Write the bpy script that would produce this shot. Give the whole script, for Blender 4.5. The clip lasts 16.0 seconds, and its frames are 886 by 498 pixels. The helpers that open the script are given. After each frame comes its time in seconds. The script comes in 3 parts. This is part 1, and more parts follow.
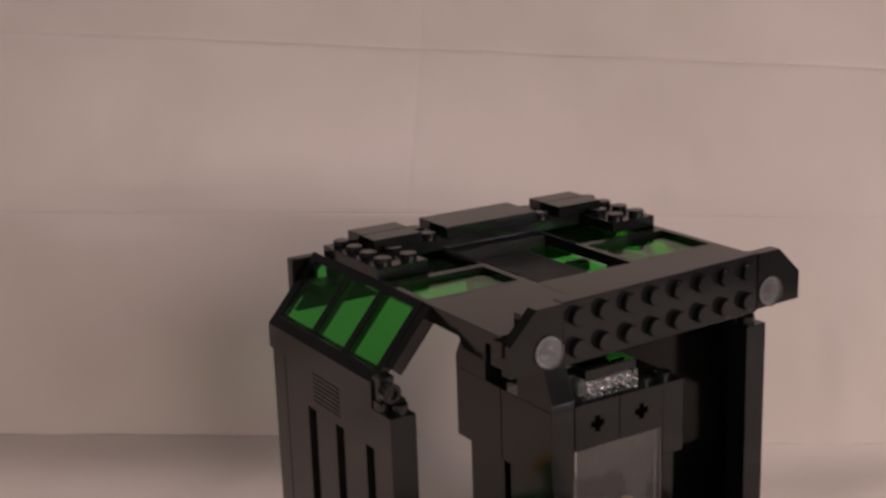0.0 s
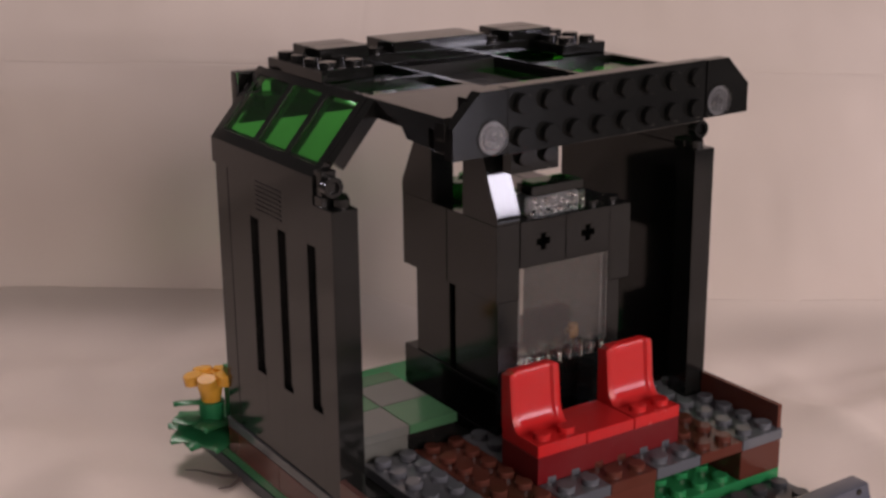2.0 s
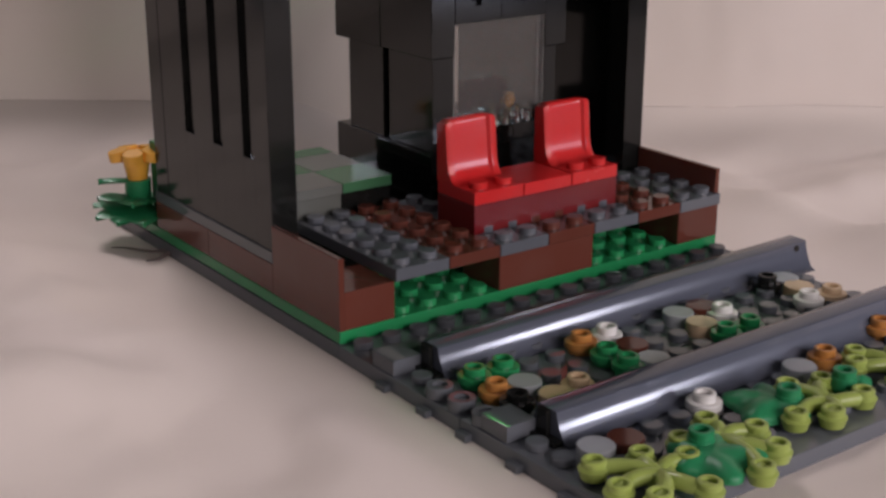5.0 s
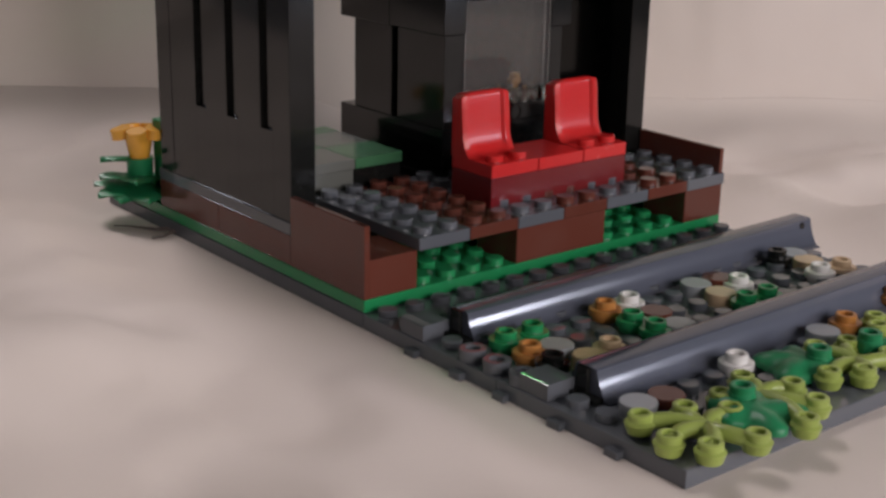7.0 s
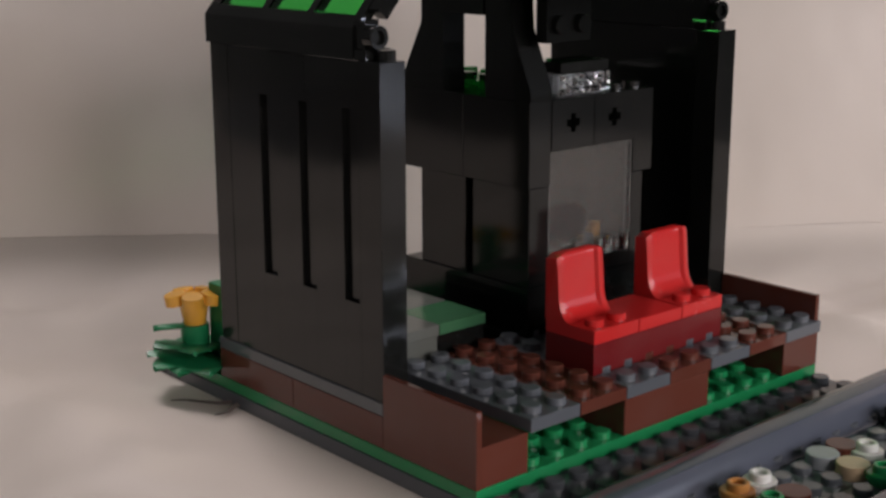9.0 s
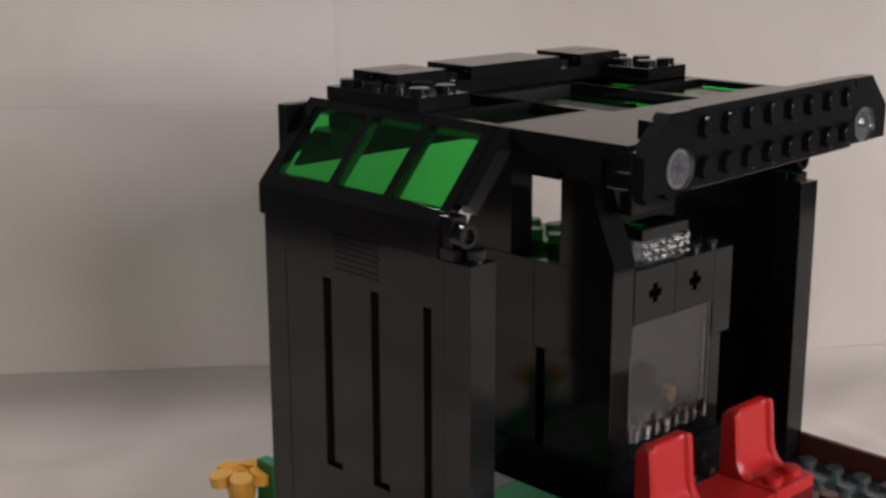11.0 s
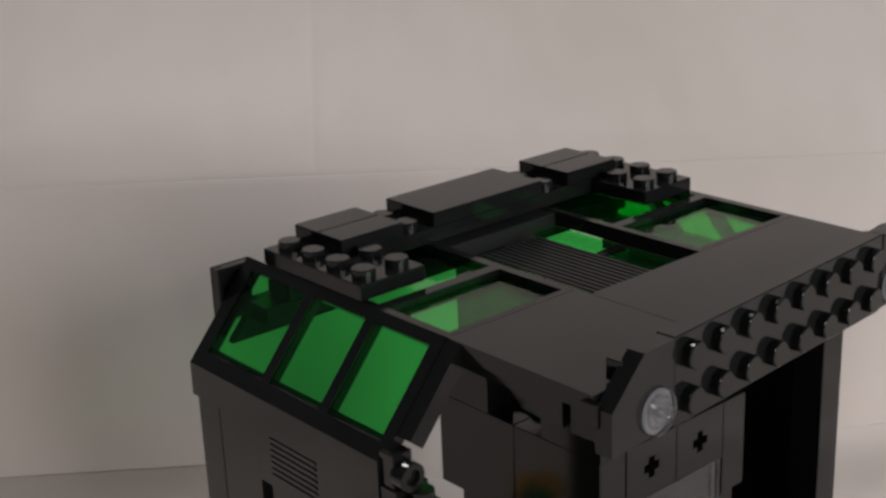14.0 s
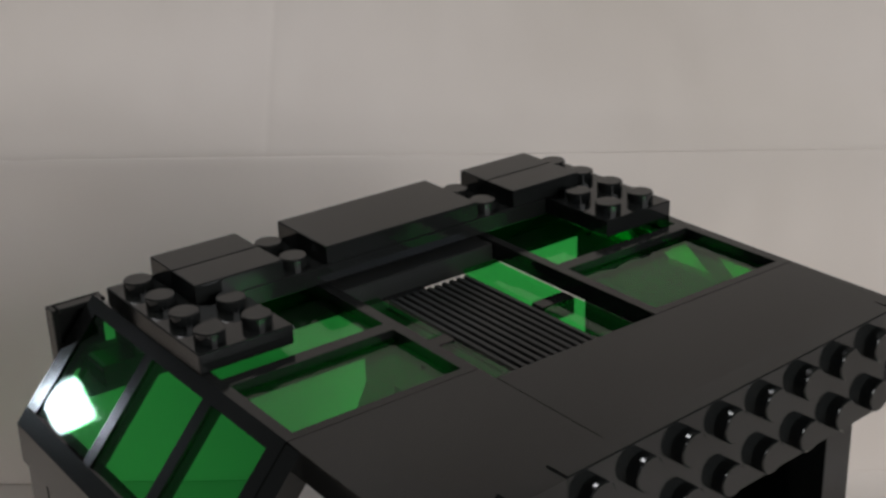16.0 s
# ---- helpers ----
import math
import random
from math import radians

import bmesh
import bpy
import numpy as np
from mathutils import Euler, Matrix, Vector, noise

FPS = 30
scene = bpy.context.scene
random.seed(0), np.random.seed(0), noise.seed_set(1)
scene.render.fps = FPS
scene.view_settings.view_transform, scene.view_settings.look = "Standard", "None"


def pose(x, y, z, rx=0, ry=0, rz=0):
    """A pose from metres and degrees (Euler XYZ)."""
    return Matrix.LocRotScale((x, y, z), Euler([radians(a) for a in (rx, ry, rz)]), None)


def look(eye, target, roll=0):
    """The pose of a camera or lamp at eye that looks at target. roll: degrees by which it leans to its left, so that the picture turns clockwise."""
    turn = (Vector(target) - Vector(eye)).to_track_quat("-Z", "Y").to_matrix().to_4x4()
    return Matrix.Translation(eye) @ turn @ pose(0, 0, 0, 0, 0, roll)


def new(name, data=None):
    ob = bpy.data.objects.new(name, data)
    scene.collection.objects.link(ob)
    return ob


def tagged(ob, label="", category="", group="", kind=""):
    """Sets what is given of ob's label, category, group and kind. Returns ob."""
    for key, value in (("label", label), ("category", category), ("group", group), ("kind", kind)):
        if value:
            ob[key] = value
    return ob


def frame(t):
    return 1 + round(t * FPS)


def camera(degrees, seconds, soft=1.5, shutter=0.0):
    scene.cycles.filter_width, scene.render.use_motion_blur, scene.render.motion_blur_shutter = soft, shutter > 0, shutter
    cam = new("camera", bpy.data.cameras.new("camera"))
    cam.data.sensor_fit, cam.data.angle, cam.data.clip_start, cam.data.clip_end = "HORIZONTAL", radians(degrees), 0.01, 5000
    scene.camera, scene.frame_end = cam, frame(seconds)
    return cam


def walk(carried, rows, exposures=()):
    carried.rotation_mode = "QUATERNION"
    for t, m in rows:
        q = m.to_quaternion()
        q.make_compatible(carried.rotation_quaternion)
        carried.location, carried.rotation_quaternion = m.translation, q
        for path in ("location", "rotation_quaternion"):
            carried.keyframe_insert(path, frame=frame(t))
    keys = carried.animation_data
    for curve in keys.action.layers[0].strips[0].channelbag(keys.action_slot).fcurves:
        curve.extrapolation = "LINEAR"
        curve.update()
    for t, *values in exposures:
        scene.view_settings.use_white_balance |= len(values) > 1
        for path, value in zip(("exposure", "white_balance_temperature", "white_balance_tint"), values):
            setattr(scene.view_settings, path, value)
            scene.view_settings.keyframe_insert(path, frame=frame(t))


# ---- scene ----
cam = camera(36.29, 16.0, soft=2.8)
# seconds, place in metres, then yaw, pitch and roll in degrees
PATH = [
    (0, -0.1493, -0.2415, 0.2219, -31.34, -14.88, -1.91),
    (0.5, -0.1483, -0.2439, 0.2147, -31.79, -15.39, -1.49),
    (1, -0.1472, -0.2451, 0.2047, -31.97, -16.15, -1.21),
    (1.5, -0.1478, -0.2462, 0.1928, -32.37, -16.17, -0.94),
    (2, -0.1494, -0.2485, 0.1810, -32.98, -16.60, -0.58),
    (2.5, -0.1519, -0.2470, 0.1716, -33.45, -16.81, -0.12),
    (3, -0.1560, -0.2462, 0.1548, -34.15, -16.55, -0.76),
    (3.5, -0.1547, -0.2500, 0.1464, -34.46, -16.82, -0.61),
    (4, -0.1549, -0.2496, 0.1382, -35.48, -17.67, 0.02),
    (4.5, -0.1561, -0.2528, 0.1317, -35.74, -17.86, 0.06),
    (5, -0.1547, -0.2542, 0.1279, -36.02, -18.72, 0.08),
    (5.2, -0.1597, -0.2534, 0.1218, -36.74, -18.38, 0.41),
    (7.3, -0.1756, -0.2394, 0.1151, -39.56, -17.48, 1.06),
    (7.5, -0.1744, -0.2353, 0.1167, -39.79, -17.11, 0.87),
    (8, -0.1744, -0.2228, 0.1233, -40.45, -16.02, 0.35),
    (8.5, -0.1806, -0.2099, 0.1270, -41.45, -14.66, -0.26),
    (9, -0.1839, -0.1979, 0.1280, -41.40, -14.03, -0.14),
    (9.2, -0.1885, -0.1840, 0.1322, -42.78, -14.03, 0.43),
    (11.3, -0.1779, -0.1503, 0.1700, -43.65, -14.14, -0.47),
    (11.5, -0.1758, -0.1486, 0.1739, -43.65, -13.85, -1.00),
    (12, -0.1712, -0.1445, 0.1819, -43.04, -13.87, -1.53),
    (12.5, -0.1622, -0.1444, 0.1889, -43.02, -14.07, -1.98),
    (13, -0.1503, -0.1421, 0.2005, -41.79, -15.52, -2.36),
    (13.5, -0.1364, -0.1336, 0.2064, -41.13, -17.68, -2.22),
    (14, -0.1242, -0.1241, 0.2120, -40.51, -19.00, -2.37),
    (14.5, -0.1062, -0.1126, 0.2127, -40.10, -20.08, -2.35),
    (15, -0.0905, -0.1050, 0.2121, -39.56, -21.23, -2.16),
    (15.5, -0.0747, -0.0990, 0.2099, -38.25, -22.00, -2.19),
    (16, -0.0580, -0.0972, 0.2112, -36.23, -22.28, -1.99),
]
walk(cam, [(t, pose(x, y, z, 90 + pitch, 0, yaw) @ pose(0, 0, 0, 0, 0, roll)) for t, x, y, z, yaw, pitch, roll in PATH],
     exposures=[(0, 0.17, 7200, 28), (2, 0.27, 7150, 29), (3.5, 0.30, 6900, 27), (5, 0.32, 6600, 23), (9, 0.35, 6550, 15), (11.5, 0.38, 6350, 13), (14, 0.41, 6250, 11), (16, 0.33, 6150, 7)])

# ---- light ----
world = bpy.data.worlds.new("room")
scene.world = world
world.use_nodes = True
wn = world.node_tree.nodes
wn["Background"].inputs[0].default_value = (1.0, 0.90, 0.82, 1)
wn["Background"].inputs[1].default_value = 0.10


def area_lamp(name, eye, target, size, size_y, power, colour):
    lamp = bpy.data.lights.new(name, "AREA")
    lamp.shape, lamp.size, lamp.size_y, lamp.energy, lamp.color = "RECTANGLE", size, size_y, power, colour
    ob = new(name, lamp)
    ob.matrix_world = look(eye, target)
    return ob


# weak bluish fill added on the left; no window is known there
area_lamp("cool_fill_light", (-1.30, -0.85, 0.70), (0.06, 0.0, 0.04), 0.60, 0.50, 0.2, (0.70, 0.82, 1.0))
# added fill from above and behind, brightens the paper floor; no lamp known there
area_lamp("back_fill_light", (0.175, 0.925, 1.24), (0.04, 0.08, 0.05), 0.40, 0.40, 7.5, (1.0, 0.96, 0.95))
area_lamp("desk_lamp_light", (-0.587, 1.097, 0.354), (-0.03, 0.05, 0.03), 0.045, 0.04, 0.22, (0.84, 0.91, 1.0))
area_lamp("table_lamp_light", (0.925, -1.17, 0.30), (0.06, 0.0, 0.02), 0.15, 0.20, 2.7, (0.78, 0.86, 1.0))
# broad low fill added in front to even the brightness, not an actual window
area_lamp("front_fill_light", (0.16, -1.42, 0.50), (0.05, 0.08, 0.08), 1.2, 0.7, 13.0, (1.0, 0.96, 0.94))

# ---- materials ----


def shader(name):
    mat = bpy.data.materials.new(name)
    mat.use_nodes = True
    nt = mat.node_tree
    return mat, nt, nt.nodes["Principled BSDF"]


def plastic(name, colour, rough=0.22, scratch=0.25, dust=0.12, sheen=0.5):
    """Moulded glossy plastic with a slight tone shift from piece to piece, dust and fine scratches."""
    mat, nt, b = shader(name)
    n, l = nt.nodes, nt.links
    tc = n.new("ShaderNodeTexCoord")
    info = n.new("ShaderNodeObjectInfo")
    big = n.new("ShaderNodeTexNoise")
    big.inputs["Scale"].default_value, big.inputs["Detail"].default_value = 55.0, 3.0
    l.new(tc.outputs["Object"], big.inputs["Vector"])
    hue = n.new("ShaderNodeHueSaturation")
    hue.inputs["Color"].default_value = (*colour, 1)
    m = n.new("ShaderNodeMapRange")
    m.inputs["To Min"].default_value, m.inputs["To Max"].default_value = 0.90, 1.10
    l.new(info.outputs["Random"], m.inputs["Value"])
    l.new(m.outputs[0], hue.inputs["Value"])
    mix = n.new("ShaderNodeMix")
    mix.data_type = "RGBA"
    l.new(hue.outputs[0], mix.inputs["A"])
    mix.inputs["B"].default_value = (0.30, 0.28, 0.25, 1)
    dustr = n.new("ShaderNodeMapRange")
    dustr.inputs["From Min"].default_value, dustr.inputs["From Max"].default_value = 0.45, 0.85
    dustr.inputs["To Max"].default_value = dust * 0.35
    l.new(big.outputs["Fac"], dustr.inputs["Value"])
    l.new(dustr.outputs[0], mix.inputs["Factor"])
    l.new(mix.outputs["Result"], b.inputs["Base Color"])
    fine = n.new("ShaderNodeTexNoise")
    fine.inputs["Scale"].default_value, fine.inputs["Detail"].default_value = 900.0, 2.0
    l.new(tc.outputs["Object"], fine.inputs["Vector"])
    rr = n.new("ShaderNodeMapRange")
    rr.inputs["To Min"].default_value, rr.inputs["To Max"].default_value = rough * 0.75, rough * 1.3
    l.new(big.outputs["Fac"], rr.inputs["Value"])
    l.new(rr.outputs[0], b.inputs["Roughness"])
    bump = n.new("ShaderNodeBump")
    bump.inputs["Strength"].default_value, bump.inputs["Distance"].default_value = scratch * 0.12, 0.0002
    l.new(fine.outputs["Fac"], bump.inputs["Height"])
    l.new(bump.outputs[0], b.inputs["Normal"])
    b.inputs["IOR"].default_value = 1.53
    b.inputs["Specular IOR Level"].default_value = sheen
    return mat


def clear_plastic(name, colour, gloss_rough=0.03):
    """Thin see-through plastic: tinted by what passes, glossier at a slant."""
    mat = bpy.data.materials.new(name)
    mat.use_nodes = True
    nt = mat.node_tree
    n, l = nt.nodes, nt.links
    n.clear()
    out, mix = n.new("ShaderNodeOutputMaterial"), n.new("ShaderNodeMixShader")
    tr, gl, lw = n.new("ShaderNodeBsdfTransparent"), n.new("ShaderNodeBsdfGlossy"), n.new("ShaderNodeLayerWeight")
    tr.inputs[0].default_value = (*colour, 1)
    gl.inputs["Roughness"].default_value = gloss_rough
    power, scale = n.new("ShaderNodeMath"), n.new("ShaderNodeMath")
    power.operation, scale.operation = "POWER", "MULTIPLY_ADD"
    power.inputs[1].default_value = 4.0
    scale.inputs[1].default_value, scale.inputs[2].default_value = 0.7, 0.04
    l.new(lw.outputs["Facing"], power.inputs[0])
    l.new(power.outputs[0], scale.inputs[0])
    l.new(scale.outputs[0], mix.inputs[0])
    l.new(tr.outputs[0], mix.inputs[1])
    l.new(gl.outputs[0], mix.inputs[2])
    l.new(mix.outputs[0], out.inputs[0])
    return mat


def glass(name, colour, rough=0.02):
    mat, nt, b = shader(name)
    b.inputs["Base Color"].default_value = (*colour, 1)
    b.inputs["Roughness"].default_value = rough
    b.inputs["Transmission Weight"].default_value = 1.0
    b.inputs["IOR"].default_value = 1.5
    return mat


def paper(name, colour):
    """A white sheet with soft stains and a fibrous grain."""
    mat, nt, b = shader(name)
    n, l = nt.nodes, nt.links
    tc = n.new("ShaderNodeTexCoord")
    big, fine = n.new("ShaderNodeTexNoise"), n.new("ShaderNodeTexNoise")
    big.inputs["Scale"].default_value, big.inputs["Detail"].default_value = 7.0, 4.0
    fine.inputs["Scale"].default_value, fine.inputs["Detail"].default_value = 260.0, 3.0
    for q in (big, fine):
        l.new(tc.outputs["Object"], q.inputs["Vector"])
    ramp = n.new("ShaderNodeValToRGB")
    ramp.color_ramp.elements[0].position, ramp.color_ramp.elements[1].position = 0.3, 0.7
    ramp.color_ramp.elements[0].color = (*[c * k for c, k in zip(colour, (0.87, 0.86, 0.83))], 1)
    ramp.color_ramp.elements[1].color = (*colour, 1)
    l.new(big.outputs["Fac"], ramp.inputs[0])
    l.new(ramp.outputs[0], b.inputs["Base Color"])
    b.inputs["Roughness"].default_value = 0.75
    b.inputs["Specular IOR Level"].default_value = 0.25
    bump = n.new("ShaderNodeBump")
    bump.inputs["Strength"].default_value, bump.inputs["Distance"].default_value = 0.10, 0.0004
    l.new(fine.outputs["Fac"], bump.inputs["Height"])
    l.new(bump.outputs[0], b.inputs["Normal"])
    return mat


BLACK = plastic("black_plastic", (0.0080, 0.0085, 0.0080), 0.10, 0.12, 0.05, 0.34)
SATIN = plastic("satin_black_plastic", (0.0150, 0.0154, 0.0142), 0.34, 0.3, 0.06, 0.25)
GREY = plastic("dark_grey_plastic", (0.104, 0.112, 0.126), 0.075, 0.15, 0.12, 0.5)
PALE = plastic("light_grey_plastic", (0.36, 0.38, 0.40), 0.25)
DULL = plastic("dull_grey_plastic", (0.22, 0.225, 0.235), 0.3)
BROWN = plastic("brown_plastic", (0.112, 0.033, 0.022), 0.08, 0.15, sheen=0.36)
GREEN = plastic("green_plastic", (0.010, 0.225, 0.075), 0.15)
LEAF = plastic("leaf_green_plastic", (0.012, 0.205, 0.080), 0.34, sheen=0.3)
RED = plastic("red_plastic", (0.54, 0.020, 0.019), 0.24, sheen=0.4)
DARK_RED = plastic("dark_red_plastic", (0.16, 0.010, 0.012), 0.22)
WHITE = plastic("white_plastic", (0.75, 0.73, 0.70), 0.25)
TAN = plastic("tan_plastic", (0.64, 0.46, 0.29), 0.25)
ORANGE = plastic("orange_plastic", (0.46, 0.19, 0.045), 0.3)
YELLOW = plastic("yellow_orange_plastic", (0.85, 0.42, 0.055), 0.25)
LIME = plastic("lime_plastic", (0.30, 0.38, 0.085), 0.3)
SAND = plastic("sand_green_plastic", (0.043, 0.138, 0.066), 0.16)
STONE = plastic("stone_grey_plastic", (0.118, 0.124, 0.112), 0.16)
# dark brown of the strips that stand for leaf shadows on the paper
SHADE_STRIP = plastic("dark_shade_strip", (0.10, 0.075, 0.065), 0.6)
RAIL = plastic("rail_grey_plastic", (0.085, 0.094, 0.122), 0.15, 0.3, 0.1, 0.6)
GREEN_CLEAR = clear_plastic("clear_green_plastic", (0.29, 0.93, 0.39))
DEEP_GREEN = clear_plastic("deep_clear_green_plastic", (0.04, 0.36, 0.12))
CLEAR = clear_plastic("clear_plastic", (0.86, 0.85, 0.83))
CRYSTAL = glass("crystal_plastic", (0.99, 0.99, 0.99), 0.03)


def hazy_plastic(name, colour, haze, gloss=0.035, ripple=0.0):
    """Scratched clear plastic: mostly see-through, with a milky scatter and a faint gloss."""
    mat = bpy.data.materials.new(name)
    mat.use_nodes = True
    nt = mat.node_tree
    n, l = nt.nodes, nt.links
    n.clear()
    out, m1, m2 = n.new("ShaderNodeOutputMaterial"), n.new("ShaderNodeMixShader"), n.new("ShaderNodeMixShader")
    tr, df, gl = n.new("ShaderNodeBsdfTransparent"), n.new("ShaderNodeBsdfDiffuse"), n.new("ShaderNodeBsdfGlossy")
    tr.inputs[0].default_value = (*colour, 1)
    df.inputs[0].default_value = (0.55, 0.53, 0.50, 1)
    gl.inputs["Roughness"].default_value = 0.05
    nz, mr = n.new("ShaderNodeTexNoise"), n.new("ShaderNodeMapRange")
    nz.inputs["Scale"].default_value = 140.0
    mr.inputs["To Min"].default_value, mr.inputs["To Max"].default_value = haze * 0.75, haze * 1.25
    l.new(nz.outputs["Fac"], mr.inputs["Value"])
    l.new(mr.outputs[0], m1.inputs[0])
    l.new(tr.outputs[0], m1.inputs[1])
    l.new(df.outputs[0], m1.inputs[2])
    m2.inputs[0].default_value = gloss
    wave, bump = n.new("ShaderNodeTexNoise"), n.new("ShaderNodeBump")
    wave.inputs["Scale"].default_value = 1300.0
    bump.inputs["Strength"].default_value, bump.inputs["Distance"].default_value = ripple, 0.002
    l.new(wave.outputs["Fac"], bump.inputs["Height"])
    l.new(bump.outputs[0], gl.inputs["Normal"])
    l.new(m1.outputs[0], m2.inputs[1])
    l.new(gl.outputs[0], m2.inputs[2])
    l.new(m2.outputs[0], out.inputs[0])
    return mat


SMOKE = hazy_plastic("scratched_clear_plastic", (0.70, 0.68, 0.66), 0.085)
RIM = hazy_plastic("moulded_clear_rim", (0.7, 0.7, 0.7), 0.17)
LENS_CLEAR = hazy_plastic("lamp_clear_plastic", (0.85, 0.85, 0.85), 0.02, 0.15, 0.04)
PAPER = paper("white_paper", (0.72, 0.642, 0.584))

# ---- building blocks: x and y in studs of 8 mm, z in plates of 3.2 mm ----
S, P = 0.008, 0.0032


class Shape:
    """Gathers boxes, studs and bars into the vertices and faces of one mesh."""

    def __init__(self):
        self.v, self.f = [], []

    def add(self, verts, faces):
        k = len(self.v)
        self.v += [tuple(p) for p in verts]
        self.f += [tuple(k + i for i in f) for f in faces]
        return self

    def box(self, x0, x1, y0, y1, z0, z1, gap=0.012, c=0.00016):
        """A box with chamfered edges, a hair smaller than its place."""
        lo = ((x0 + gap) * S, (y0 + gap) * S, z0 * P)
        hi = ((x1 - gap) * S, (y1 - gap) * S, z1 * P - 0.00003)
        c = min(c, *((b - a) * 0.3 for a, b in zip(lo, hi)))
        verts, idx = [], {}
        for i in range(8):
            s = [(i >> a) & 1 for a in range(3)]
            for ax in range(3):
                p = [(hi[a] if s[a] else lo[a]) + (0 if a == ax else (-c if s[a] else c)) for a in range(3)]
                idx[tuple(s), ax] = len(verts)
                verts.append(p)
        faces = []
        for ax in range(3):
            u, w = (ax + 1) % 3, (ax + 2) % 3
            for side in (0, 1):
                ring = []
                for a, b in ((0, 0), (1, 0), (1, 1), (0, 1)):
                    s = [0, 0, 0]
                    s[ax], s[u], s[w] = side, a, b
                    ring.append(idx[tuple(s), ax])
                faces.append(ring)
            for a in (0, 1):
                for b in (0, 1):
                    s0, s1 = [0, 0, 0], [0, 0, 0]
                    s0[u], s0[w], s1[u], s1[w], s1[ax] = a, b, a, b, 1
                    faces.append([idx[tuple(s0), u], idx[tuple(s1), u], idx[tuple(s1), w], idx[tuple(s0), w]])
        for i in range(8):
            s = tuple((i >> a) & 1 for a in range(3))
            faces.append([idx[s, 0], idx[s, 1], idx[s, 2]])
        return self.add(verts, faces)

    def cyl(self, centre, axis, r, length, n=18, hole=0.0, c=0.00018, r2=None):
        """A cylinder from centre along the axis, in metres, its far rim chamfered; hole: the radius of a dimple in its end."""
        ax = Vector(axis).normalized()
        q = ax.to_track_quat("Z", "Y").to_matrix()
        r2 = r if r2 is None else r2
        rings = [(r, 0), (r2, length - c), (r2 - c, length)]
        if hole:
            rings += [(hole + c * 0.5, length), (hole, length - c * 0.5), (hole * 0.95, length - 0.0011)]
        verts = []
        for rad, h in rings:
            for i in range(n):
                a = 2 * math.pi * i / n
                verts.append(Vector(centre) + q @ Vector((rad * math.cos(a), rad * math.sin(a), h)))
        faces = [[k * n + i, k * n + (i + 1) % n, (k + 1) * n + (i + 1) % n, (k + 1) * n + i] for k in range(len(rings) - 1) for i in range(n)]
        faces.append([(len(rings) - 1) * n + i for i in range(n)])
        faces.append(list(range(n))[::-1])
        return self.add(verts, faces)

    def stud(self, x, y, z, hole=0.0, n=14):
        return self.cyl((x * S, y * S, z * P - 0.0001), (0, 0, 1), 0.0024, 0.0018, n, hole)

    def studs(self, x0, x1, y0, y1, z, skip=()):
        for i in range(int(round(x1 - x0))):
            for j in range(int(round(y1 - y0))):
                if (i, j) not in skip:
                    self.stud(x0 + 0.5 + i, y0 + 0.5 + j, z)
        return self

    def prism(self, outline, axis, a, b):
        """An outline drawn out along an axis. axis 0: (y, z) along x; 1: (x, z) along y; 2: (x, y) along z."""
        n, verts = len(outline), []
        for d in (a, b):
            for p, q in outline:
                xyz = {0: (d, p, q), 1: (p, d, q), 2: (p, q, d)}[axis]
                verts.append((xyz[0] * S, xyz[1] * S, xyz[2] * P))
        faces = [list(range(n)), [n + i for i in range(n)][::-1]] + [[i, (i + 1) % n, n + (i + 1) % n, n + i] for i in range(n)]
        return self.add(verts, faces)

    def lattice(self, xs, ys, holes, z0, z1):
        """A flat frame over a grid of lines xs, ys, open in the cells named by holes."""
        solid = lambda i, j: 0 <= i < len(xs) - 1 and 0 <= j < len(ys) - 1 and (i, j) not in holes
        nx = len(xs)
        verts = [(x * S, y * S, z * P) for z in (z0, z1) for y in ys for x in xs]
        at, faces = lambda i, j, k: k * nx * len(ys) + j * nx + i, []
        for i in range(nx - 1):
            for j in range(len(ys) - 1):
                if not solid(i, j):
                    continue
                faces += [[at(i, j, k), at(i + 1, j, k), at(i + 1, j + 1, k), at(i, j + 1, k)] for k in (0, 1)]
                for di, dj, a, b in ((-1, 0, (i, j), (i, j + 1)), (1, 0, (i + 1, j), (i + 1, j + 1)), (0, -1, (i, j), (i + 1, j)), (0, 1, (i, j + 1), (i + 1, j + 1))):
                    if not solid(i + di, j + dj):
                        faces.append([at(*a, 0), at(*b, 0), at(*b, 1), at(*a, 1)])
        used = sorted({v for f in faces for v in f})
        index = {v: k for k, v in enumerate(used)}
        return self.add([verts[v] for v in used], [[index[v] for v in f] for f in faces])

    def tube(self, points, r, n=10):
        """A round bar along points in metres."""
        pts = [Vector(p) for p in points]
        verts = []
        for i, p in enumerate(pts):
            d = (pts[min(i + 1, len(pts) - 1)] - pts[max(i - 1, 0)]).normalized()
            q = d.to_track_quat("Z", "Y").to_matrix()
            verts += [p + q @ Vector((r * math.cos(2 * math.pi * k / n), r * math.sin(2 * math.pi * k / n), 0)) for k in range(n)]
        faces = [[i * n + k, i * n + (k + 1) % n, (i + 1) * n + (k + 1) % n, (i + 1) * n + k] for i in range(len(pts) - 1) for k in range(n)]
        faces += [list(range(n))[::-1], [(len(pts) - 1) * n + k for k in range(n)]]
        return self.add(verts, faces)

    def moved(self, m):
        self.v = [tuple(m @ Vector(p)) for p in self.v]
        return self

    def mirrored(self):
        """The same on the other side of the shelter's middle, x = 8 studs."""
